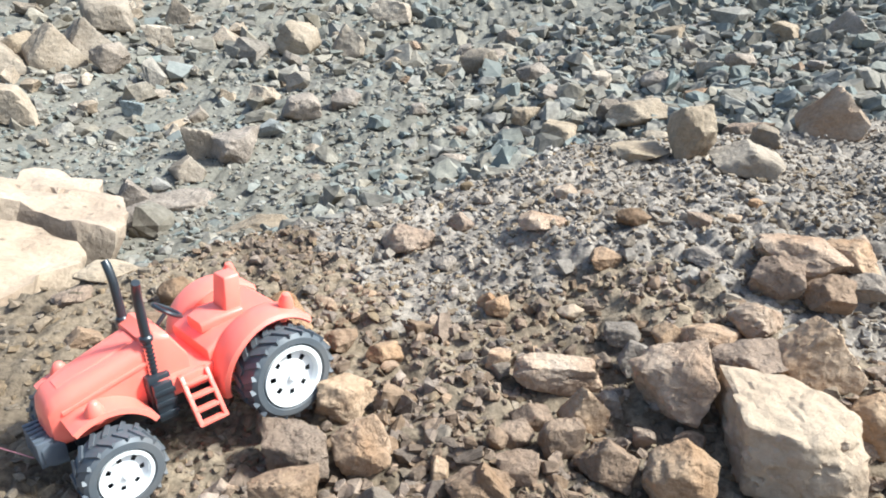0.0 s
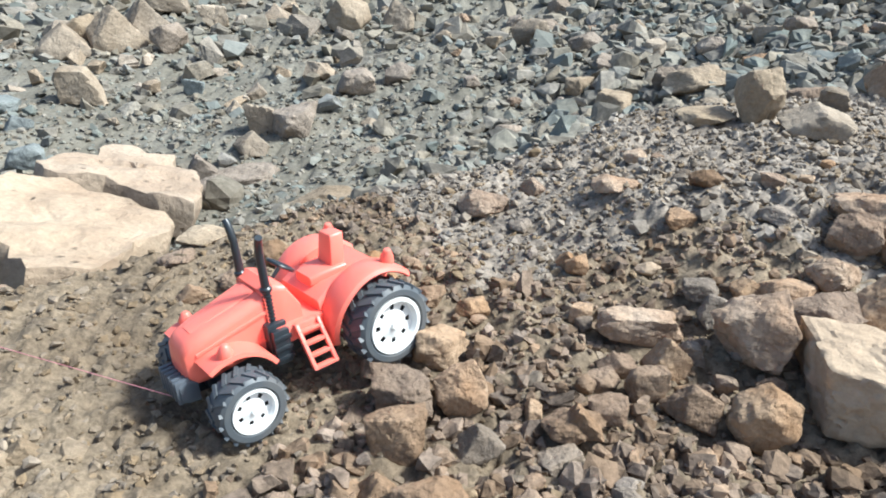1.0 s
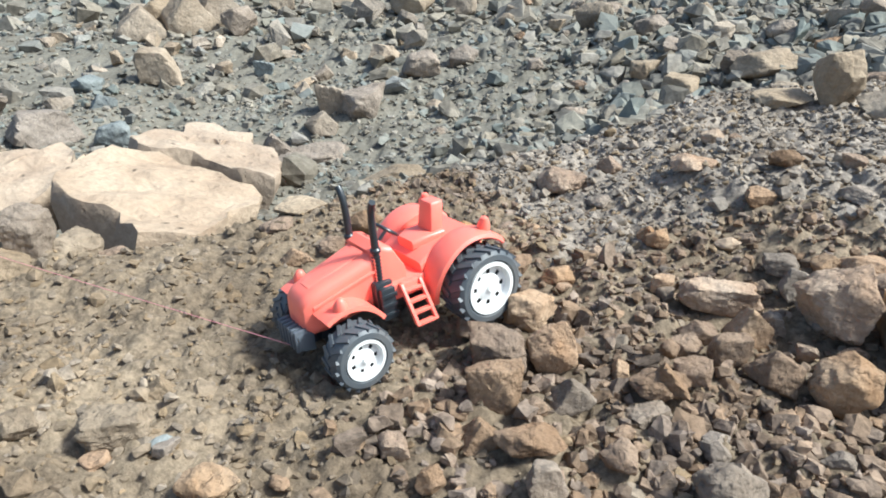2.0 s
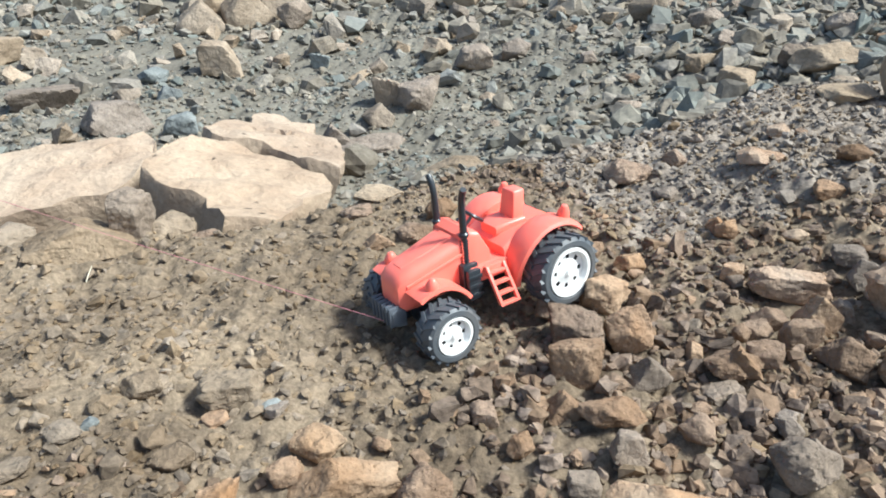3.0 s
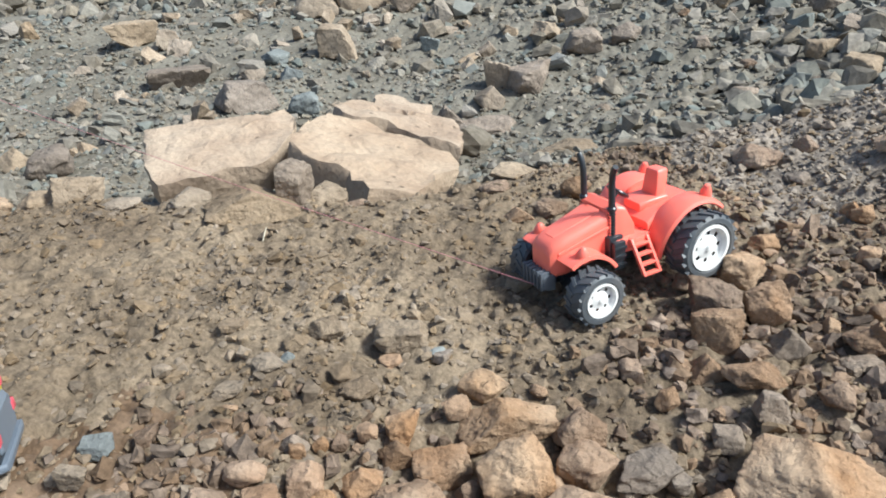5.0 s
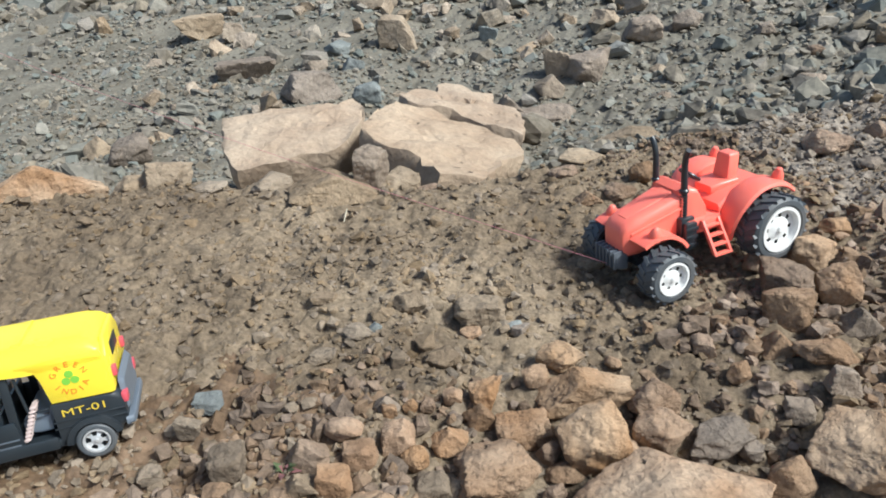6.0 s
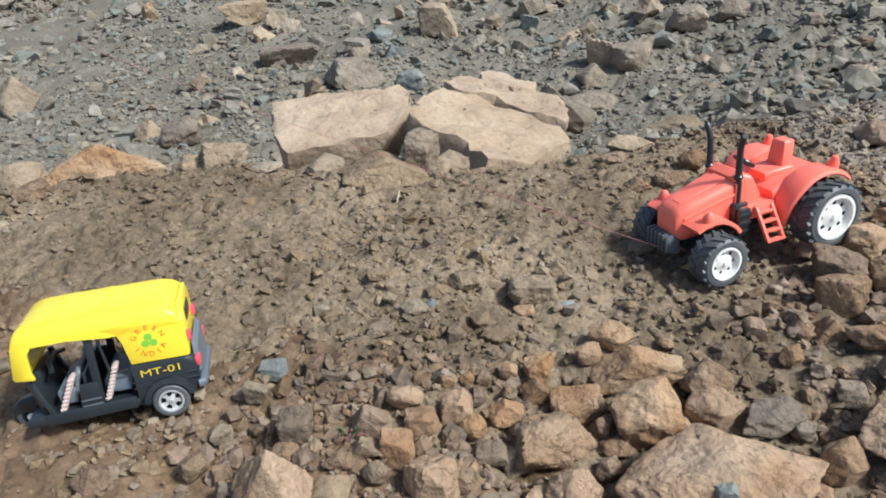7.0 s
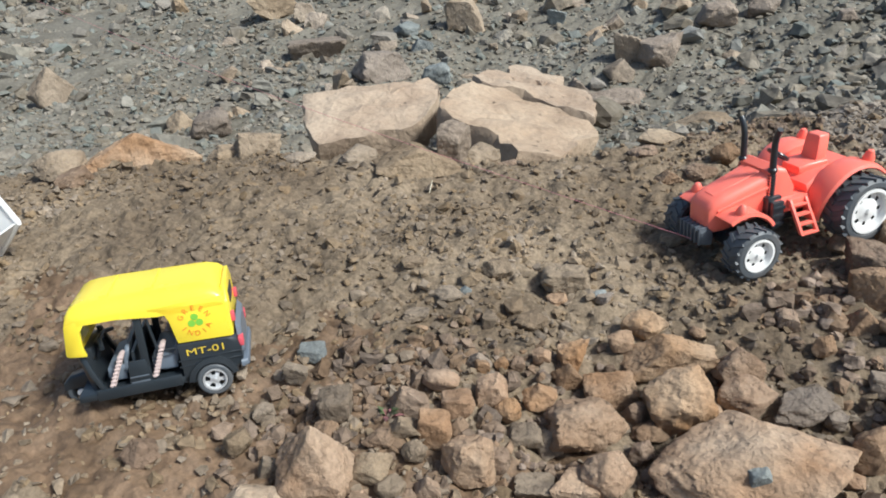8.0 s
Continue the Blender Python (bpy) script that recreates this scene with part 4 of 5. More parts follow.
    part("tow_bracket", box(0.090, 0.102, -0.006, 0.006, 0.006, 0.0150, 0.0008), BLACK, t)
    for s in (-1, 1):
        turn = 0 if s > 0 else 180
        wheel(t, pose(0, s * 0.0390, 0.0205, 0, 12, turn), 0.0247, 0.0205, WHITE, 20, 0.0168, 8, "chunky black rubber wheel", "white dished rim with oval openings")
        wheel(t, pose(0.086, s * 0.0345, 0.0057, 0, 40, turn), 0.0192, 0.0175, WHITE, 17, 0.0124, 7, "chunky black rubber wheel", "white dished rim with oval openings")
    return t


def lettering(text, size, mat, parent, place, name="lettering"):
    c = bpy.data.curves.new(name, "FONT")
    c.body, c.size, c.align_x, c.align_y, c.extrude, c.resolution_u = text, size, "CENTER", "CENTER", 0.00006, 3
    tmp = bpy.data.objects.new(name, c)
    scene.collection.objects.link(tmp)
    me = bpy.data.meshes.new_from_object(tmp.evaluated_get(bpy.context.evaluated_depsgraph_get()))
    bpy.data.objects.remove(tmp)
    me.materials.clear()
    me.materials.append(mat)
    ob = new(name, me)
    ob.parent, ob.matrix_basis = parent, place
    return ob


def build_rickshaw(place):
    t = thing("toy_rickshaw", place, "black toy auto rickshaw with a glossy yellow roof", "toy rickshaw")
    W = 0.0265
    # lower body
    part("floor_pan", box(0.0, 0.084, -W, W, 0.0085, 0.0135, 0.0012), BLACK, t)
    part("rear_body", loft([rounded(0.0225, W, 0.008, 0.0362, 0.002), rounded(-0.006, W, 0.009, 0.0358, 0.003), rounded(-0.0115, W * 0.97, 0.012, 0.034, 0.005), rounded(-0.0135, W * 0.92, 0.014, 0.031, 0.005)]), BLACK, t)
    for s in (-1, 1):
        part("wheel_arch", arch(0.0052, 0.0085, 0.0150, 5, 170, s * 0.0225, s * 0.0290, 0.0018, 14), BLACK, t)
        for k in range(2):
            part("body_line", box(-0.014, 0.024, s * W - 0.0004, s * W + 0.0004, 0.0235 - 0.004 * k, 0.0243 - 0.004 * k, 0.0002), BLACK, t)
        part("side_sill", box(0.024, 0.0735, s * W - 0.0012, s * W + 0.0008, 0.0080, 0.0155, 0.0008), BLACK, t)
        post = [(0.0430, s * (W - 0.002), 0.016), (0.0412, s * (W - 0.002), 0.061)]
        part("door_pillar", loft([[(x + dx, y + dy, z) for dx, dy in ((-0.0022, -0.001), (0.0022, -0.001), (0.0022, 0.001), (-0.0022, 0.001))] for x, y, z in post], bevel=0.0004), BLACK, t)
        part("grab_rail", tube([(0.036, s * (W - 0.001), 0.055), (0.034, s * (W - 0.001), 0.033), (0.024, s * (W - 0.001), 0.033)], 0.0009, 8), BLACK, t)
        part("door_panel", loft([[(x, s * (W - 0.0014), z) for x, z in ((0.04, 0.014), (0.054, 0.014), (0.052, 0.030), (0.042, 0.030))], [(x, s * W, z) for x, z in ((0.04, 0.014), (0.054, 0.014), (0.052, 0.030), (0.042, 0.030))]], bevel=0.0004), BLACK, t)
        for k in range(2):
            part("step_line", box(0.042, 0.053, s * W - 0.0002, s * W + 0.0006, 0.0155 + 0.0035 * k, 0.0165 + 0.0035 * k, 0.0002), SLATE, t)
        part("front_pillar", loft([[(x + dx, s * y, z) for dx in (-0.0016, 0.0016)] + [(x + dx, s * (y - 0.003), z) for dx in (0.0016, -0.0016)] for x, y, z in ((0.0680, W, 0.012), (0.0730, W * 0.95, 0.024), (0.0765, W * 0.90, 0.0375))], bevel=0.0004), BLACK, t)
        part("tail_lamp", box(-0.0158, -0.0125, s * 0.021 - 0.0035, s * 0.021 + 0.0035, 0.0255, 0.0315, 0.0008), LAMPRED, t)
        part("upper_lamp", box(-0.0135, -0.0105, s * 0.020 - 0.0025, s * 0.020 + 0.0025, 0.042, 0.048, 0.0007), LAMPRED, t)
        for x0, z0, x1, z1 in ((0.0384, 0.0165, 0.0300, 0.0370), (0.0646, 0.0130, 0.0542, 0.0350)):
            strip = part("sticker_strip", loft([[(x0 + (x1 - x0) * u + w, s * (W - 0.0045) + d, z0 + (z1 - z0) * u) for w, d in ((0, -0.004), (0, 0.004), (0.0018, 0.004), (0.0018, -0.004))] for u in (0, 0.5, 1)]), STICKER, t, "pale pink ribbed strip")
            for k in range(9):
                u = (k + 0.5) / 9
                part("rib", box(-0.0008, 0.0024, -0.0044, 0.0044, -0.0005, 0.0005, 0.0002), STICKER, strip, place=pose(x0 + (x1 - x0) * u, s * (W - 0.0045), z0 + (z1 - z0) * u))
    part("bumper", loft([rounded(-0.0120, 0.026, 0.011, 0.0165, 0.002), rounded(-0.0160, 0.025, 0.0115, 0.0165, 0.002), rounded(-0.0168, 0.022, 0.012, 0.0158, 0.0015)]), STEEL, t, "grey-blue plastic bumper")
    part("tail_panel", loft([rounded(-0.0125, 0.021, 0.018, 0.040, 0.003), rounded(-0.0152, 0.019, 0.019, 0.037, 0.003)]), STEEL, t)
    part("front_apron", loft([[(0.0715, 0.0255, 0.0095), (0.0715, -0.0255, 0.0095), (0.0765, -0.0235, 0.036), (0.0765, 0.0235, 0.036)],
                              [(0.0765, 0.019, 0.0095), (0.0765, -0.019, 0.0095), (0.0805, -0.019, 0.036), (0.0805, 0.019, 0.036)],
                              [(0.081, 0.006, 0.0115), (0.081, -0.006, 0.0115), (0.0832, -0.009, 0.0355), (0.0832, 0.009, 0.0355)]], bevel=0.001), BLACK, t)
    part("front_fork", loft([rounded(0.080, 0.005, 0.008, 0.020, 0.002), rounded(0.093, 0.0045, 0.008, 0.0175, 0.002), rounded(0.098, 0.0035, 0.007, 0.013, 0.0015)]), BLACK, t)
    # seats
    for x0, x1, h in ((0.026, 0.040, 0.027), (0.056, 0.066, 0.026)):
        seat = part("seat", loft([rounded(x1, 0.0195, h - 0.009, h - 0.001, 0.002), rounded((x0 + x1) / 2, 0.0205, h - 0.010, h, 0.002), rounded(x0, 0.0205, h - 0.010, h, 0.002)]), SEAT, t)
        part("seat_back", loft([[(x + d, y * k, z) for d, y in ((0.0, -1), (0.0, 1), (-0.0028, 1), (-0.0028, -1))] for x, k, z in ((x0 + 0.002, 0.020, h - 0.006), (x0 - 0.0015, 0.019, h + 0.008), (x0 - 0.002, 0.016, h + 0.011))], bevel=0.0008), SEAT, seat)
    part("partition", loft([[(x + d, y, z) for d, y in ((-0.0008, -0.0235), (-0.0008, 0.0235), (0.0008, 0.0235), (0.0008, -0.0235))] for x, z in ((0.050, 0.0135), (0.0492, 0.026), (0.0487, 0.035))]), BLACK, t)
    part("handlebar", tube([(0.067, -0.015, 0.037), (0.070, -0.006, 0.0395), (0.070, 0.006, 0.0395), (0.067, 0.015, 0.037)], 0.0014), BLACK, t)
    part("steering_stem", tube([(0.070, 0, 0.039), (0.079, 0, 0.018)], 0.0018), BLACK, t)
    part("instrument_cowl", box(0.074, 0.080, -0.012, 0.012, 0.029, 0.0375, 0.0012), BLACK, t)
    # roof
    roof_line = ((0.0806, 0.0575), (0.0804, 0.0610), (0.0794, 0.0648), (0.0770, 0.0680), (0.0730, 0.0699), (0.0670, 0.0707), (0.0520, 0.0708), (0.0300, 0.0706), (0.0080, 0.0702), (0.0010, 0.0696), (-0.0050, 0.0672), (-0.0090, 0.0625))
    rings = []
    for x, z in roof_line:
        lo = min(0.0588, z - 0.0022) if x > 0.03 else 0.0560
        rad = min(0.0105, (z - lo) * 0.75)
        half = W + 0.001 if x < 0.072 else W + 0.001 - (x - 0.072) * 0.32
        prof = [(half, lo)]
        for k in range(7):
            a = radians(90 * k / 6)
            prof.append((half - rad + rad * math.cos(a), z - rad + rad * math.sin(a)))
        full = prof + [(-y, zz) for y, zz in reversed(prof)]
        inner = [(y * (1 - 0.0016 / half), lo + (zz - lo) * 0.85 - 0.0002) for y, zz in reversed(full)]
        rings.append([(x, y, zz) for y, zz in full + inner])
    roof = part("roof", loft(rings), YELLOW, t, "glossy yellow canopy")
    for x0, x1 in ((0.030, 0.0345), (0.0555, 0.060)):
        part("roof_rib", loft([rounded(x0, 0.0180, 0.0680, 0.0714, 0.0008), rounded(x1, 0.0180, 0.0680, 0.0714, 0.0008)]), YELLOW, roof)
    for s in (-1, 1):
        shape = ((-0.0105, 0.0352), (0.0213, 0.0364), (0.0225, 0.0440), (0.0235, 0.0510), (0.0252, 0.0560), (0.0290, 0.0588), (0.0340, 0.0600), (0.0340, 0.0620), (0.0080, 0.0625), (-0.0085, 0.0620), (-0.0103, 0.0570))
        part("side_panel", loft([[(x, s * y, z) for x, z in shape] for y in (W - 0.0012, W + 0.0010)], bevel=0.0003), YELLOW, t)
        front = ((0.0725, 0.0388), (0.0830, 0.0388), (0.0844, 0.0405), (0.0810, 0.0590), (0.0735, 0.0615), (0.0695, 0.0590), (0.0728, 0.0545), (0.0735, 0.0430))
        part("screen_frame", loft([[(x, s * (y - max(0, x - 0.073) * 0.3), z) for x, z in front] for y in (W - 0.0022, W + 0.0008)], bevel=0.0003), YELLOW, t)
    part("screen_sill", loft([rounded(0.0780, 0.0235, 0.0380, 0.0417, 0.0012), rounded(0.0850, 0.0215, 0.0380, 0.0415, 0.0012)]), YELLOW, t)
    part("windscreen", loft([[(0.0818 + 0.0022 * (1 - (y / 0.022) ** 2) + d, y, z) for d, z in ((0.0, 0.0405), (0.0008, 0.0405), (-0.0028, 0.0580), (-0.0036, 0.0580))] for y in [-0.022 + 0.0044 * k for k in range(11)]]), glass, t, "cloudy clear plastic windscreen")
    part("back_panel", loft([[(x, y, z) for y, z in ((-W, 0.0350), (W, 0.0350), (W - 0.001, 0.057), (W - 0.009, 0.0655), (-W + 0.009, 0.0655), (-W + 0.001, 0.057))] for x in (-0.0085, -0.0112)], bevel=0.0006), YELLOW, t)
    part("back_window", box(-0.0118, -0.0110, -0.010, 0.010, 0.050, 0.058, 0.0003), BLACK, t)
    # print on the two sides
    for s in (-1, 1):
        face = pose(0, s * (W + 0.00125), 0, 90, 0, 180 if s > 0 else 0)
        flip = 1 if s < 0 else -1
        cx, cz = 0.0088, 0.0492
        for word, base, step in (("GREEN", 90, -33), ("INDIA", 270, 30)):
            for k, ch in enumerate(word):
                a = base + (k - 2) * step
                px = cx + flip * 0.0083 * math.cos(radians(a))
                pz = cz + 0.0083 * math.sin(radians(a))
                up = a - 90 if word == "GREEN" else a + 90
                lettering(ch, 0.0046, ORANGE, t, pose(px, s * (W + 0.00125), pz) @ face.to_3x3().to_4x4() @ pose(0, 0, 0, 0, 0, up))
        for k in range(3):
            a = radians(90 + 120 * k)
            bm = bmesh.new()
            bmesh.ops.create_circle(bm, cap_ends=True, segments=16, radius=0.0022)
            leaf = part("leaf_print", bm, GREEN, t)
            leaf.matrix_basis = pose(cx + flip * 0.0026 * math.cos(a), s * (W + 0.00125), cz + 0.0026 * math.sin(a)) @ face.to_3x3().to_4x4()
        lettering("MT-01", 0.0062, GOLD, t, pose(0.0065, s * (W + 0.0006), 0.0287) @ face.to_3x3().to_4x4() @ Matrix.Diagonal((1.45, 1, 1, 1)))
    for s in (-1, 1):
        wheel(t, pose(0.0052, s * 0.0245, 0.0082, 0, 20, 0 if s > 0 else 180), 0.0112, 0.009, SILVER, 0, 0.0074, 5, "small black wheel", "silver five-spoke rim")
    wheel(t, pose(0.0890, 0, 0.0060), 0.0088, 0.0075, BLACK, 0, 0.0050, 5, "small black front wheel", "black rim")
    for s in (-1, 1):
        part("axle_cap", lathe([(0.0022, -0.0005), (0.0022, 0.0005), (0.0014, 0.0010)], 16), WHITE, t, "white axle cap", pose(0.0890, s * 0.0048, 0.0060, 0, 0, 0 if s > 0 else 180))
    return t


TRACTOR_PLACE = pose(-0.1048, 0.3087, 0.0275, 3.2, -0.4, -135.0) @ Matrix.Scale(0.97, 4)
build_tractor(TRACTOR_PLACE)
build_rickshaw(pose(-0.4266, 0.0160, 0.0209, 9.0, -3.0, 221.7) @ Matrix.Scale(0.9636, 4))


def build_white_tray(place):
    """The end of a white plastic toy that stands beside the rickshaw."""
    t = thing("toy_trailer", place, "white plastic toy trailer tray on brown earth", "toy trailer")
    shape = ((0.0, 0.0), (0.03, 0.0), (0.066, 0.034), (0.052, 0.072), (0.0, 0.088))
    for y in (-0.03, 0.03):
        part("side_wall", loft([[(x, y + d, z) for x, z in shape] for d in (0.0, 0.0026)], bevel=0.0006), WHITE, t)
        for (x0, z0), (x1, z1) in zip(shape[1:], shape[2:]):
            part("rim_bar", tube([(x0, y + 0.0013, z0), (x1, y + 0.0013, z1)], 0.0026, 8), WHITE, t)
    part("end_wall", loft([[(x, y, z) for y in (-0.03, 0.0326)] + [(x - 0.003, y, z) for y in (0.0326, -0.03)] for x, z in ((0.03, 0.001), (0.065, 0.034))]), WHITE, t)
    part("tray_floor", box(0.0, 0.031, -0.03, 0.0326, 0.001, 0.004, 0.0006), WHITE, t)
    return t


build_white_tray(pose(-0.752, 0.019, 0.026, 0, 0, 20))

# thread by which the tractor is pulled, and a straw
front = TRACTOR_PLACE @ Vector((0.113, 0.004, 0.010))
pull = [front + (Vector((-1.25, 0.52, 0.16)) - front) * (k / 24) - Vector((0, 0, 0.012 * math.sin(math.pi * k / 24))) for k in range(25)]
thread_ob = new("pull_thread", to_mesh("pull_thread", tube(pull, 0.0002, 6), THREAD))
tagged(thread_ob, "thin pink thread tied to the toy tractor", "thread")
straw_ob = new("straw", to_mesh("straw", tube([(-0.406, 0.259, 0.034), (-0.408, 0.266, 0.037), (-0.410, 0.273, 0.039)], [0.00035, 0.0004, 0.0003], 6), STRAW))
tagged(straw_ob, "short pale dry straw lying on the earth", "straw")


def build_weed(x, y):
    """A small weed: a rosette of short pointed leaves on thin stems."""
    r = random.Random(77)
    z = float(fine_ground(np.array([x]), np.array([y]))[0])
    t = thing("weed", pose(x, y, z), "tiny reddish-green weed growing between brown stones", "weed")
    for k in range(18):
        a, reach, up = r.uniform(0, 6.283), r.uniform(0.003, 0.011), r.uniform(0.003, 0.009)
        tip = Vector((math.cos(a) * reach, math.sin(a) * reach, up))
        side = Vector((-math.sin(a), math.cos(a), 0)) * r.uniform(0.0010, 0.0018)
        mid = tip * 0.55 + Vector((0, 0, 0.0015))
        rings = [[p + side * w + Vector((0, 0, h)) for w, h in ((-k2, 0), (0, -0.0004), (k2, 0), (0, 0.0003))] for p, k2 in ((Vector((0, 0, -0.001)), 0.15), (mid, 1.0), (tip, 0.1))]
        part("leaf", loft(rings), LEAFRED if k % 3 == 0 else LEAFGREEN, t)
    return t


build_weed(-0.303, 0.010)


# ---- gravel ----
CHIPS, CLODS, LUMPS = [], [], []
for s in range(40):
    b = hull(300 + s, 12 + s % 6, 0.55) if s < 14 or s > 27 else hull(300 + s, 13 + s % 4, 0.7)
    if s > 27:
        bmesh.ops.triangulate(b, faces=b.faces)
        bmesh.ops.subdivide_edges(b, edges=b.edges[:], cuts=1, use_grid_fill=True)
        for v in b.verts:
            v.co += v.co.normalized() * (0.10 * noise.noise(v.co * 3.1 + Vector((s, 0, 2 * s))) + 0.05 * (noise.cell(v.co * 6.0 + Vector((0, s, 0))) - 0.5))
    bmesh.ops.triangulate(b, faces=b.faces)
    b.verts.index_update()
    (CHIPS if s < 14 else CLODS if s < 28 else LUMPS).append((np.array([v.co[:] for v in b.verts]), np.array([[v.index for v in f.verts] for f in b.faces])))
    b.free()


def scatter(name, rng, places, sizes, sink, mat, label, flat=(0.5, 0.9), shapes=CHIPS, smooth=False):
    """Many small stones, strewn on the ground, as one mesh."""
    n = len(places)
    z = fine_ground(places[:, 0], places[:, 1])
    kind = rng.randint(0, len(shapes), n)
    turn, tip, roll = rng.uniform(0, 2 * np.pi, n), rng.normal(0, 0.35, n), rng.normal(0, 0.35, n)
    verts, faces, count = [], [], 0
    for k, (v, f) in enumerate(shapes):
        w = np.nonzero(kind == k)[0]
        if not len(w):
            continue
        s = np.stack([sizes[w], sizes[w] * rng.uniform(0.6, 1.0, len(w)), sizes[w] * rng.uniform(flat[0], flat[1], len(w))], 1)
        p = v[None] * s[:, None, :]
        ca, sa = np.cos(tip[w])[:, None], np.sin(tip[w])[:, None]
        p = np.stack([p[..., 0], p[..., 1] * ca - p[..., 2] * sa, p[..., 1] * sa + p[..., 2] * ca], -1)
        ca, sa = np.cos(roll[w])[:, None], np.sin(roll[w])[:, None]
        p = np.stack([p[..., 0] * ca + p[..., 2] * sa, p[..., 1], -p[..., 0] * sa + p[..., 2] * ca], -1)
        ca, sa = np.cos(turn[w])[:, None], np.sin(turn[w])[:, None]
        p = np.stack([p[..., 0] * ca - p[..., 1] * sa, p[..., 0] * sa + p[..., 1] * ca, p[..., 2]], -1)
        p = p + np.stack([places[w, 0], places[w, 1], z[w] + s[:, 2] * (0.5 - sink + rng.uniform(-0.2, 0.35, len(w)))], 1)[:, None, :]
        verts.append(p.reshape(-1, 3))
        faces.append((f[None] + (count + np.arange(len(w)) * len(v))[:, None, None]).reshape(-1, 3))
        count += len(w) * len(v)
    me = raw_mesh(name, np.concatenate(verts), np.concatenate(faces), (mat,), smooth=smooth)
    return tagged(new(name, me), label, "gravel", kind="stuff")


def strew(rng, count, box, density):
    """Random places in a box, thinned by a density between 0 and 1."""
    p = np.stack([rng.uniform(box[0], box[1], count), rng.uniform(box[2], box[3], count)], 1)
    rim = np.minimum(np.minimum(p[:, 0] - box[0], box[1] - p[:, 0]), box[3] - p[:, 1]) / (0.2 * (box[1] - box[0]))
    thin = ease(-0.1, 0.5, rim + 0.6 * fbm(p[:, 0], p[:, 1], 0.25 * (box[1] - box[0]), 3, 99)) if box[1] - box[0] > 1.5 else 1.0
    return p[rng.uniform(0, 1, count) < density(p[:, 0], p[:, 1]) * thin]


def clear_of_rocks(p, s, room):
    """Leaves out what would lie in or against a rock."""
    spots = np.array(ROCK_SPOTS)
    gap = np.full(len(p), 9.0)
    for x, y, r in spots:
        gap = np.minimum(gap, np.hypot(p[:, 0] - x, p[:, 1] - y) - r)
    return gap > s * room


def looseness(x, y):
    """How stony the mound is: rubble to the east and along the front, bare earth to the west."""
    band = ease(-0.2, -0.04, x + 0.3 * (y - 0.25) + 0.12 * fbm(x, y, 0.12, 2, 81))
    front = ease(0.15, 0.03, y - 0.25 * (x + 0.2)) * ease(-0.42, -0.28, x)
    return np.clip(np.maximum(band, front), 0, 1)


g = np.random.RandomState(5)
p = strew(g, 58000, (-0.4, 0.62, -0.06, 0.86), lambda x, y: looseness(x, y) * ease(0.05, -0.03, y - crest(x)) * (0.55 + 0.45 * ease(0.34, 0.24, y)))
big = 0.62 + 0.38 * ease(0.36, 0.24, p[:, 1])
s = np.clip(0.0063 * big * np.exp(g.normal(0, 0.48, len(p))), 0.0028, 0.018)
u, v = (p[:, 0] + 0.105) * -0.707 + (p[:, 1] - 0.309) * -0.707, (p[:, 0] + 0.105) * 0.707 + (p[:, 1] - 0.309) * -0.707
clear = (u > -0.03) & (u < 0.115) & (np.abs(v) < 0.055) & (s > 0.0045)
free = ~clear & clear_of_rocks(p, s, 0.35)
p, s = p[free], s[free]
grey = p[:, 1] + 0.3 * p[:, 0] + 0.12 * fbm(p[:, 0], p[:, 1], 0.05, 3, 73) - 0.8 * np.maximum(-0.02 - p[:, 0], 0) > 0.40
coarse = s > 0.0074
scatter("rubble", g, p[coarse & ~grey], s[coarse & ~grey], 0.36, RUBBLE, "loose brown angular rubble covering the mound", (0.5, 0.85), LUMPS)
scatter("fine_rubble", g, p[~coarse & ~grey], s[~coarse & ~grey], 0.36, RUBBLE, "fine brown stone chips between the rubble", (0.5, 0.85), CHIPS)
scatter("grey_rubble", g, p[grey], s[grey] * 0.9, 0.4, GREYRUBBLE, "grey stone chips on the back of the mound", (0.45, 0.8), CHIPS + LUMPS[:3])
p = strew(g, 66000, (-0.98, 0.4, -0.12, 0.72), lambda x, y: (0.22 + 0.14 * ease(-0.55, -0.25, x) + 0.5 * ease(-0.05, 0.25, fbm(x, y, 0.1, 3, 85))) * (1 - 0.3 * looseness(x, y)) * ease(0.03, -0.02, y - crest(x)))
scatter("earth_crumbs", g, p, np.clip(0.0038 * np.exp(g.normal(0, 0.5, len(p))), 0.0018, 0.014), 0.5, CRUMB, "crumbs and clods of dry brown earth", (0.35, 0.7), CHIPS + CLODS)
p = strew(g, 64000, (-3.2, 1.5, 0.16, 2.3), lambda x, y: ease(0.02, 0.1, y - crest(x)) * (0.62 + 0.38 * ease(-0.4, 0.2, x + 0.15 * (y - 1))) * (0.4 + 0.6 * ease(-0.15, 0.15, fbm(x, y, 0.2, 2, 91))))
east = ease(-0.3, 0.25, p[:, 0] - 0.25 * (p[:, 1] - 1))
s = np.clip((0.0095 + 0.0105 * east) * np.exp(g.normal(0, 0.55, len(p))), 0.005, 0.06)
coarse = s > 0.027
scatter("slope_gravel", g, p[~coarse], s[~coarse], 0.36, FARSTONE, "grey-brown angular gravel on the far slope", (0.35, 0.7), CHIPS + CLODS)
scatter("slope_rubble", g, p[coarse], s[coarse], 0.34, FARSTONE, "coarse grey-brown broken rubble on the far slope", (0.4, 0.75), LUMPS)
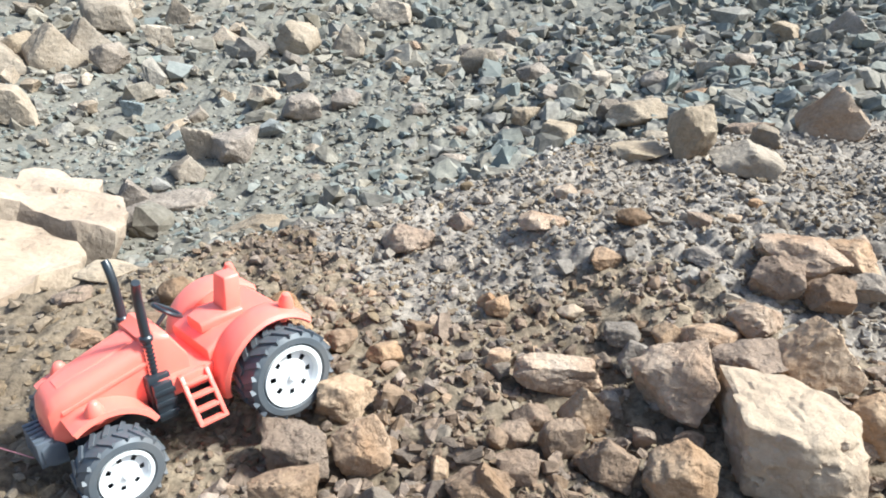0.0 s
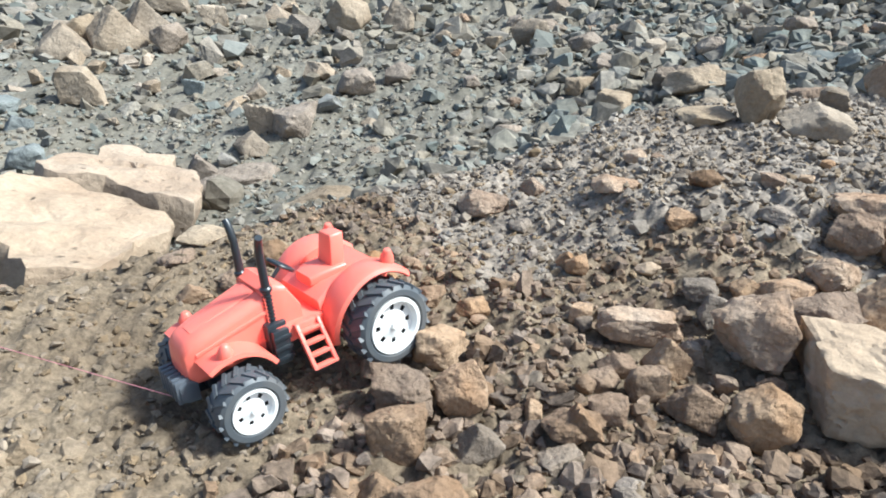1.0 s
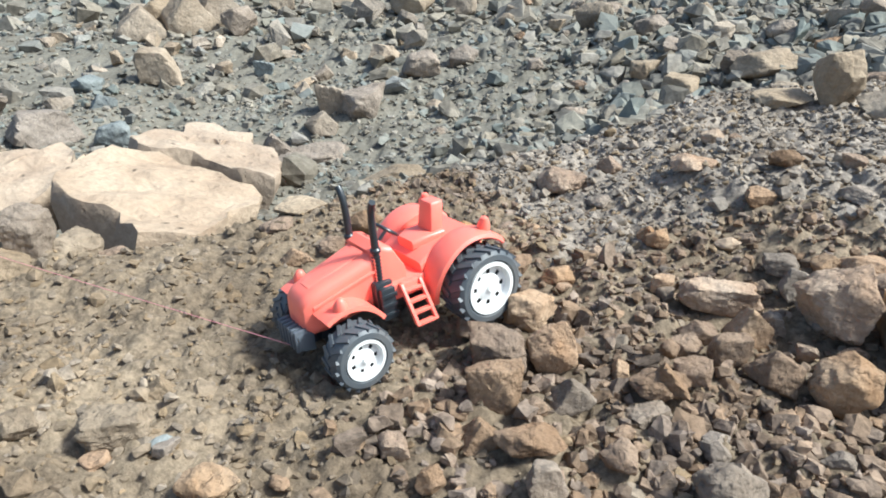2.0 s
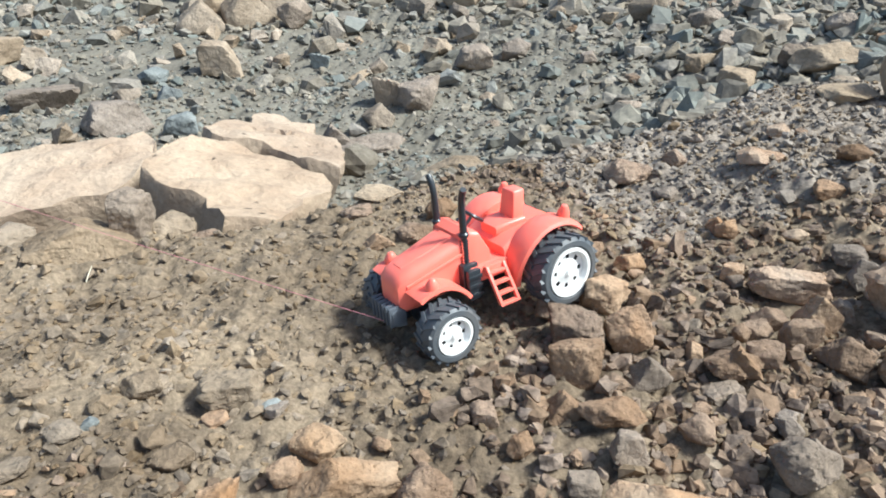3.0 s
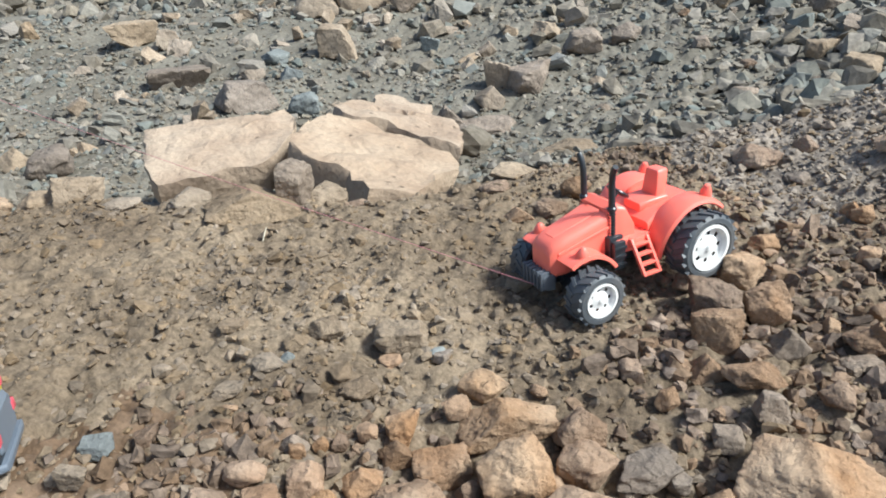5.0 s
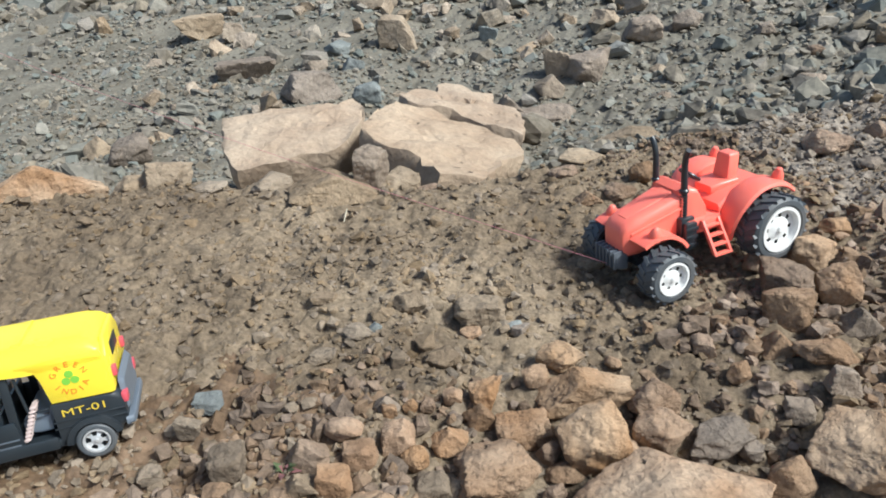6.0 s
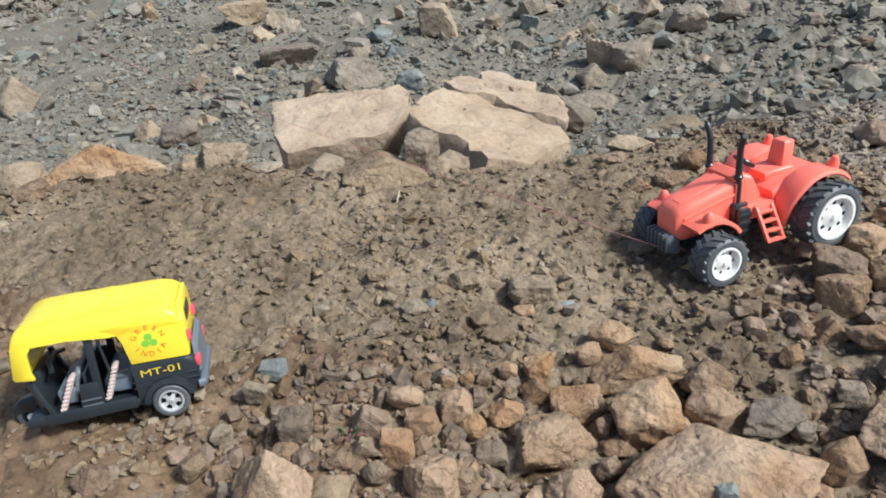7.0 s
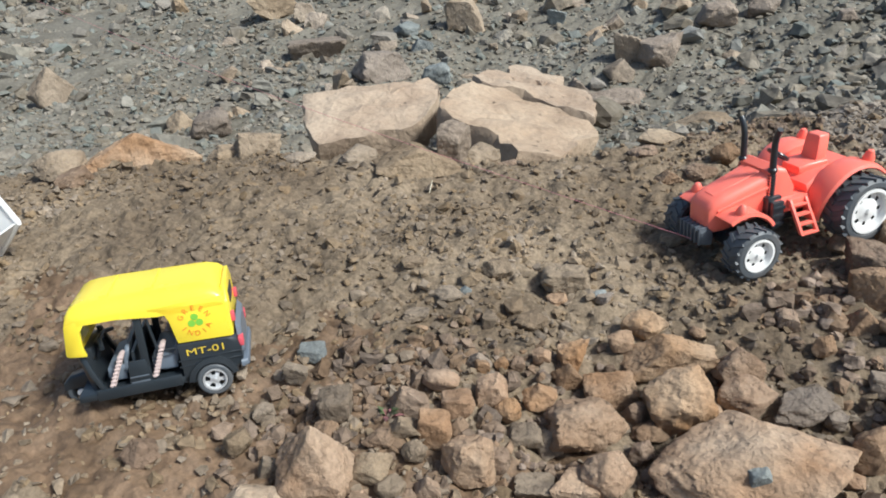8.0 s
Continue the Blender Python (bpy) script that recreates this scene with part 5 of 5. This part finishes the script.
p = strew(g, 18000, (-1.7, 0.7, 0.25, 1.6), lambda x, y: ease(0.03, 0.1, y - crest(x)) * ease(1.6, 1.0, y))
scatter("slope_grit", g, p, np.clip(0.0062 * np.exp(g.normal(0, 0.4, len(p))), 0.003, 0.012), 0.4, FARSTONE, "fine grey-brown grit between the gravel", (0.4, 0.8), CHIPS)
stones = np.concatenate([np.stack([g.normal(cx, sx, n), g.normal(cy, sy, n), least + (most - least) * g.uniform(0, 1, n) ** 2], 1)
                         for cx, cy, sx, sy, n, least, most in ((-1.15, 1.65, 0.42, 0.26, 70, 0.035, 0.085), (0.35, 1.6, 0.4, 0.3, 90, 0.03, 0.085), (-0.55, 2.2, 0.7, 0.3, 46, 0.045, 0.11), (-1.0, 0.95, 0.28, 0.16, 34, 0.02, 0.05), (-0.2, 1.2, 0.3, 0.22, 22, 0.02, 0.05))])
stones = stones[(stones[:, 1] > crest(stones[:, 0]) + 0.14) & ~((stones[:, 0] > -0.82) & (stones[:, 0] < -0.34) & (stones[:, 1] < 1.0))]
stones = stones[clear_of_rocks(stones[:, :2], stones[:, 2], 0.4)]
pale = stones[:, 0] < -0.35
scatter("slope_stones", g, stones[pale, :2], stones[pale, 2], 0.3, SLOPESTONE, "sand-coloured broken stones strewn over the gravel slope", (0.45, 0.75), LUMPS)
for x, y, w in stones[~pale][:60]:
    rock(float(x), float(y), float(w), float(w) * 0.8, float(w) * rock_dice.uniform(0.45, 0.7), rock_dice.uniform(0, 180), rock_dice.choice(("sand", "grey", "grey", "brown")))
p = np.concatenate([strew(g, 14000, (-5.0, 3.2, 1.7, 4.6), lambda x, y: 0.5 + 0.5 * ease(-0.2, 0.1, fbm(x, y, 0.3, 2, 95))), strew(g, 4500, (-5.4, -1.9, 0.3, 2.6), lambda x, y: 0.8 + 0 * x)])
scatter("distant_gravel", g, p, np.clip(0.026 * np.exp(g.normal(0, 0.5, len(p))), 0.01, 0.12), 0.36, FARSTONE, "distant grey gravel and stones up the slope", (0.45, 0.8), CHIPS + CLODS[:6])
